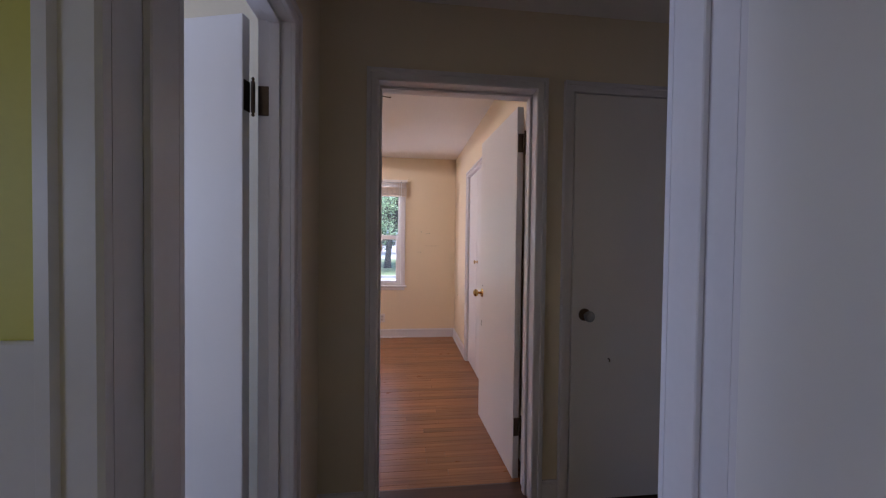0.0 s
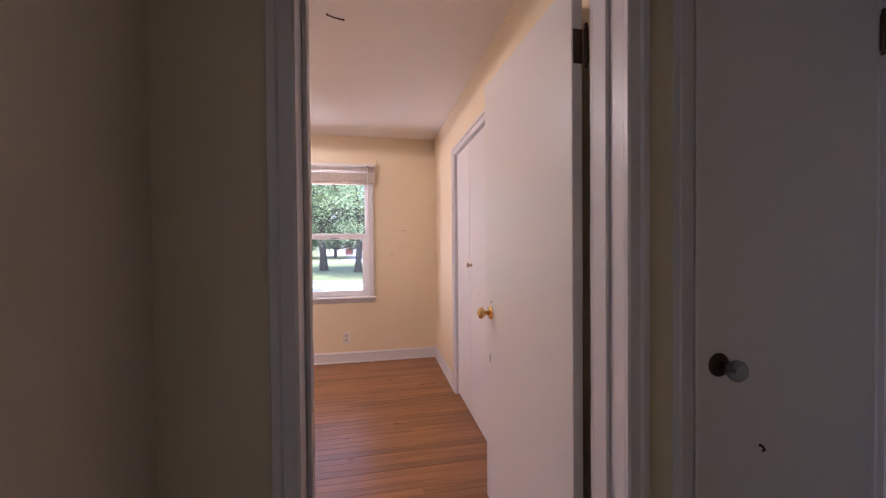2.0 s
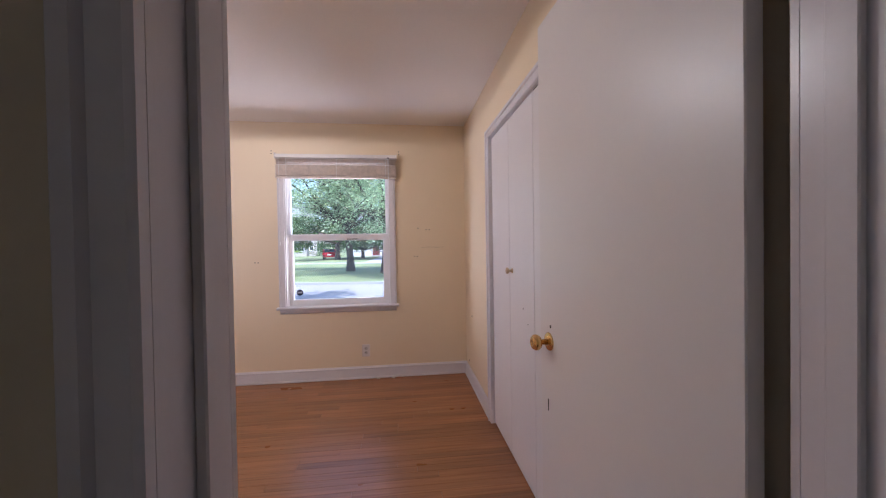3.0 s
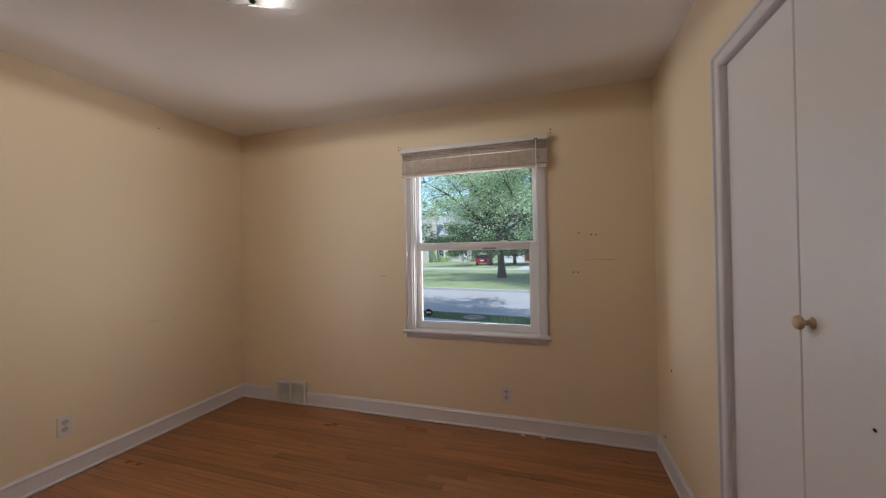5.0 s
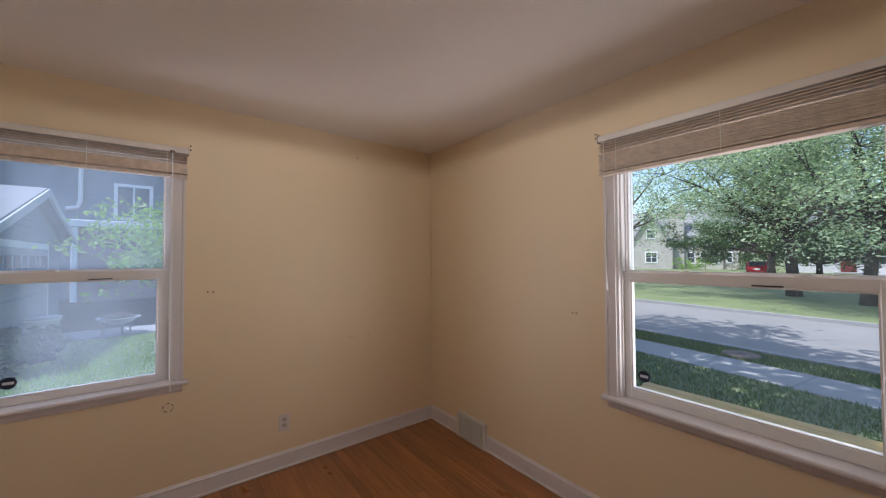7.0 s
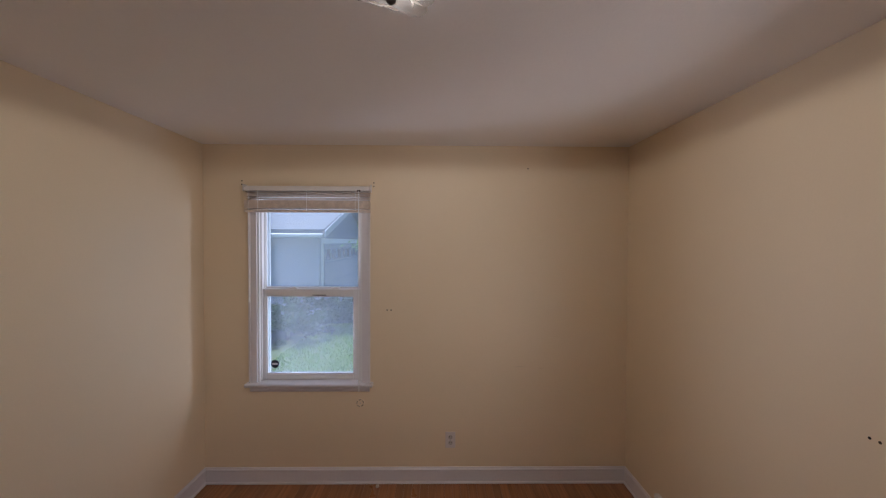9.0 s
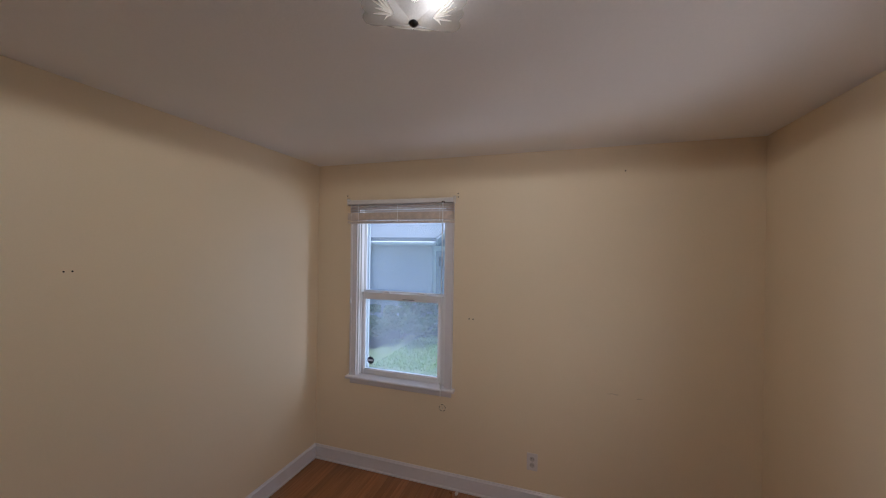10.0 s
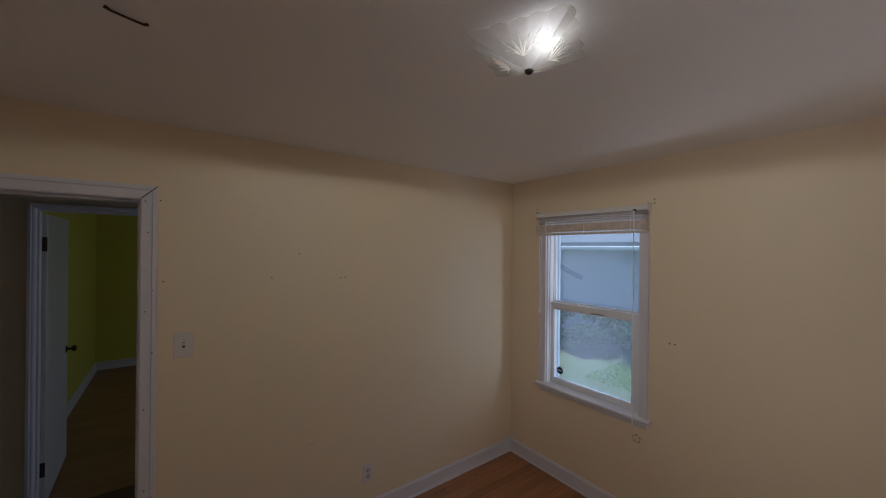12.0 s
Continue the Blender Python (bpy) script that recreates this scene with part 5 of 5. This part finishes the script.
def neighbour():
    t = thing("brick_house", pose(-24.0, -2.3, GZ), "slate-blue and brick house with white gutters", "house")
    part("wall", one_box(-8, 0, -4.0, 16, 0, 7.4), CLAP_D, t)
    part("porch_block", one_box(0, 2.2, 0.1, 7.0, 0, 3.7), BRICKM, t, "rose brick lower block")
    part("roof", gable_roof(-8.6, 0.6, -4.6, 16.6, 7.3, 11.0, "y"), SHINGLE_D, t)
    part("eave_board", one_box(2.15, 2.45, -0.2, 7.2, 3.55, 3.85, bevel=0.02), WHITE, t)
    part("downspout", one_box(2.2, 2.36, 0.15, 0.35, 0, 3.6, bevel=0.02), WHITE, t, "white downspout")
    part("downspout", tube(bmesh.new(), [(0.12, 0.1, 7.3), (0.12, 0.1, 4.9), (0.14, 0.0, 4.6), (0.3, -0.35, 4.5)], [0.09, 0.09, 0.09, 0.09], 8), WHITE, t, "white downspout")
    part("downspout", tube(bmesh.new(), [(2.3, 2.0, 3.6), (2.34, 2.05, 3.2), (2.34, 2.4, 2.2)], [0.08, 0.08, 0.08], 8), WHITE, t, "white downspout")
    part("corner_board", one_box(2.2, 2.28, 4.2, 4.6, 0, 3.55), WHITE, t)
    for y in (2.0, 5.4, 9.0):
        far = part("window_frame", one_box(0.0, 0.08, y - 0.75, y + 0.75, 4.1, 5.9, bevel=0.01), WHITE, t)
        part("pane", one_box(0.075, 0.095, y - 0.6, y - 0.04, 4.25, 5.75), WINDARK, far)
        part("pane", one_box(0.075, 0.095, y + 0.04, y + 0.6, 4.25, 5.75), WINDARK, far)
    wf = part("window_frame", one_box(2.2, 2.28, 5.0, 6.4, 1.0, 2.6, bevel=0.01), WHITE, t)
    part("pane", one_box(2.27, 2.295, 5.12, 5.66, 1.1, 2.5), WINDARK, wf)
    part("pane", one_box(2.27, 2.295, 5.74, 6.28, 1.1, 2.5), WINDARK, wf)
    clapboards(t, pose(0.0, -4.0, 0, 0, 0, 90), 20.0, 3.9, 7.2, CLAP_D, 0.22)


neighbour()
# the ragged near edge paints a shadow on the lawn as dark asphalt
drive = bmesh.new()
rnd = random.Random(9)
pts = [(-40, -14), (-6.9, -14), (-7.3, -2.4)] + [(-7.1 - i * 0.63, -1.75 + 0.13 * i + rnd.uniform(-0.16, 0.16)) for i in range(7)] + [(-11.9, -0.9), (-12.1, 2.0), (-19, 2.0), (-40, 2.0)]
f = drive.faces.new([drive.verts.new((x, y, SZ + 0.012)) for x, y in pts])
bmesh.ops.solidify(drive, geom=[f], thickness=0.04)
bmesh.ops.recalc_face_normals(drive, faces=drive.faces[:])
setting("driveway", drive, DRIVE, "dark asphalt driveway, its ragged near edge standing for shade on the lawn", "driveway")
setting("pavement_side", one_box(-12.95, -11.8, -1.1, 1.3, SZ - 0.06, SZ + 0.024, bevel=0.01), CONC, "pale concrete strip at the lawn's edge", "pavement")


def fire_pit():
    t = thing("fire_pit", pose(-11.95, 0.17, SZ + 0.024) @ Matrix.Scale(0.84, 4), "round metal fire pit on thin legs", "fire pit")
    part("bowl", lathe(bmesh.new(), [(0.1, 0.28), (0.3, 0.33), (0.42, 0.45), (0.44, 0.47), (0.5, 0.47), (0.5, 0.455), (0.42, 0.43)], 24, "z"), STEEL, t, "", True)
    part("lid", lathe(bmesh.new(), [(0.38, 0.47), (0.3, 0.55), (0.12, 0.6), (0.02, 0.61)], 24, "z"), BRONZE, t, "dark mesh lid", True)
    for k in range(3):
        a = k * 2.094 + 0.3
        part("leg", tube(bmesh.new(), [(0.3 * math.cos(a), 0.3 * math.sin(a), 0.36), (0.36 * math.cos(a), 0.36 * math.sin(a), 0.0)], [0.018, 0.018], 6), BRONZE, t)


fire_pit()
# brighter blades than in front: this lawn's sun is put into the colour
grass_field("side_grass", pose(-11.6, -3, SZ - 0.012), 0, 5.4, 1.75, 7.0, 26000, 0.06, "short grass beside the house, sunlight put into its brighter colour", 5, LEAF_L)
for x, y, r, hgt, sd in ((-10.5, -0.85, 0.36, 0.3, 59), (-9.7, -0.9, 0.42, 0.36, 60), (-8.95, -1.25, 0.52, 0.45, 61), (-8.1, -1.55, 0.6, 0.5, 62), (-8.0, -2.55, 0.6, 0.5, 63), (-8.0, -3.6, 0.6, 0.55, 64), (-8.0, -4.8, 0.6, 0.55, 65)):
    bush(pose(x, y, SZ - 0.02), (r, r * 1.15, hgt), 5200, "low dark shrub against the pale garage wall", sd, LEAF_D, 0.055)


def bin_():
    t = thing("white_bin", pose(-11.6, -1.02, SZ + 0.014) @ Matrix.Scale(0.9, 4), "large white plastic tub on the driveway", "tub")
    part("tub", lathe(bmesh.new(), [(0.24, 0.0), (0.31, 0.55), (0.34, 0.57), (0.34, 0.61), (0.3, 0.61), (0.27, 0.1), (0.02, 0.08)], 20, "z"), WHITE, t, "", True)
    part("lid", lathe(bmesh.new(), [(0.35, 0.61), (0.34, 0.64), (0.05, 0.66)], 20, "z"), CLAP, t, "", True)


bin_()
tree(pose(-9.5, 1.2, GZ), 2.1, 0.17, 2.1, 7, 4200, "young maple with bright leaves beside the house", 21, LEAF_L, leaf=0.05, clump=0.26, aim=(0.7, -0.45, 0.15), ups=(0.1, 0.35, 0.6))


# ---- floor boards ----
def strip_floor(name, x0, x1, y0, y1, width, unit, mat, label, seed, pieces=True):
    """Oak strips along x with staggered joints and fine gaps."""
    rnd = random.Random(seed)
    top = tagged(new(name), label, "floor", kind="structure")
    n = int(round((x1 - x0) / unit))
    unit = (x1 - x0) / n
    meshes = {}
    rows = int(math.ceil((y1 - y0) / width))
    joined = bmesh.new()
    for r in range(rows):
        w = min(width, y1 - y0 - r * width)
        i = 0
        while i < n:
            k = rnd.randint(5, 13)
            if n - i - k < 4:
                k = n - i
            if pieces:
                key = (k, w)
                if key not in meshes:
                    meshes[key] = mesh_of("floor_board", one_box(0, k * unit - 0.0008, 0, w - 0.0009, -0.02, 0.0, bevel=0.0007), mat)
                ob = new("floor_board", meshes[key])
                ob.parent = top
                ob.location = (x0 + i * unit, y0 + r * width, rnd.uniform(-0.0004, 0.0))
            else:
                box(joined, x0 + i * unit, x0 + (i + k) * unit - 0.001, y0 + r * width, y0 + r * width + w - 0.001, -0.02, rnd.uniform(-0.0006, 0))
            i += k
    if not pieces:
        tagged(part("floor_boards", joined, mat, top), kind="stuff")


strip_floor("floor", XB, XD + 0.02, 0.012, YA, 0.0572, 0.115, OAK, "warm red-brown oak strip floor", 2)
strip_floor("floor_green", XB, 0.4, -5.0, YG2, 0.0572, 0.115, OAKG, "pale oak strip floor", 3, False)
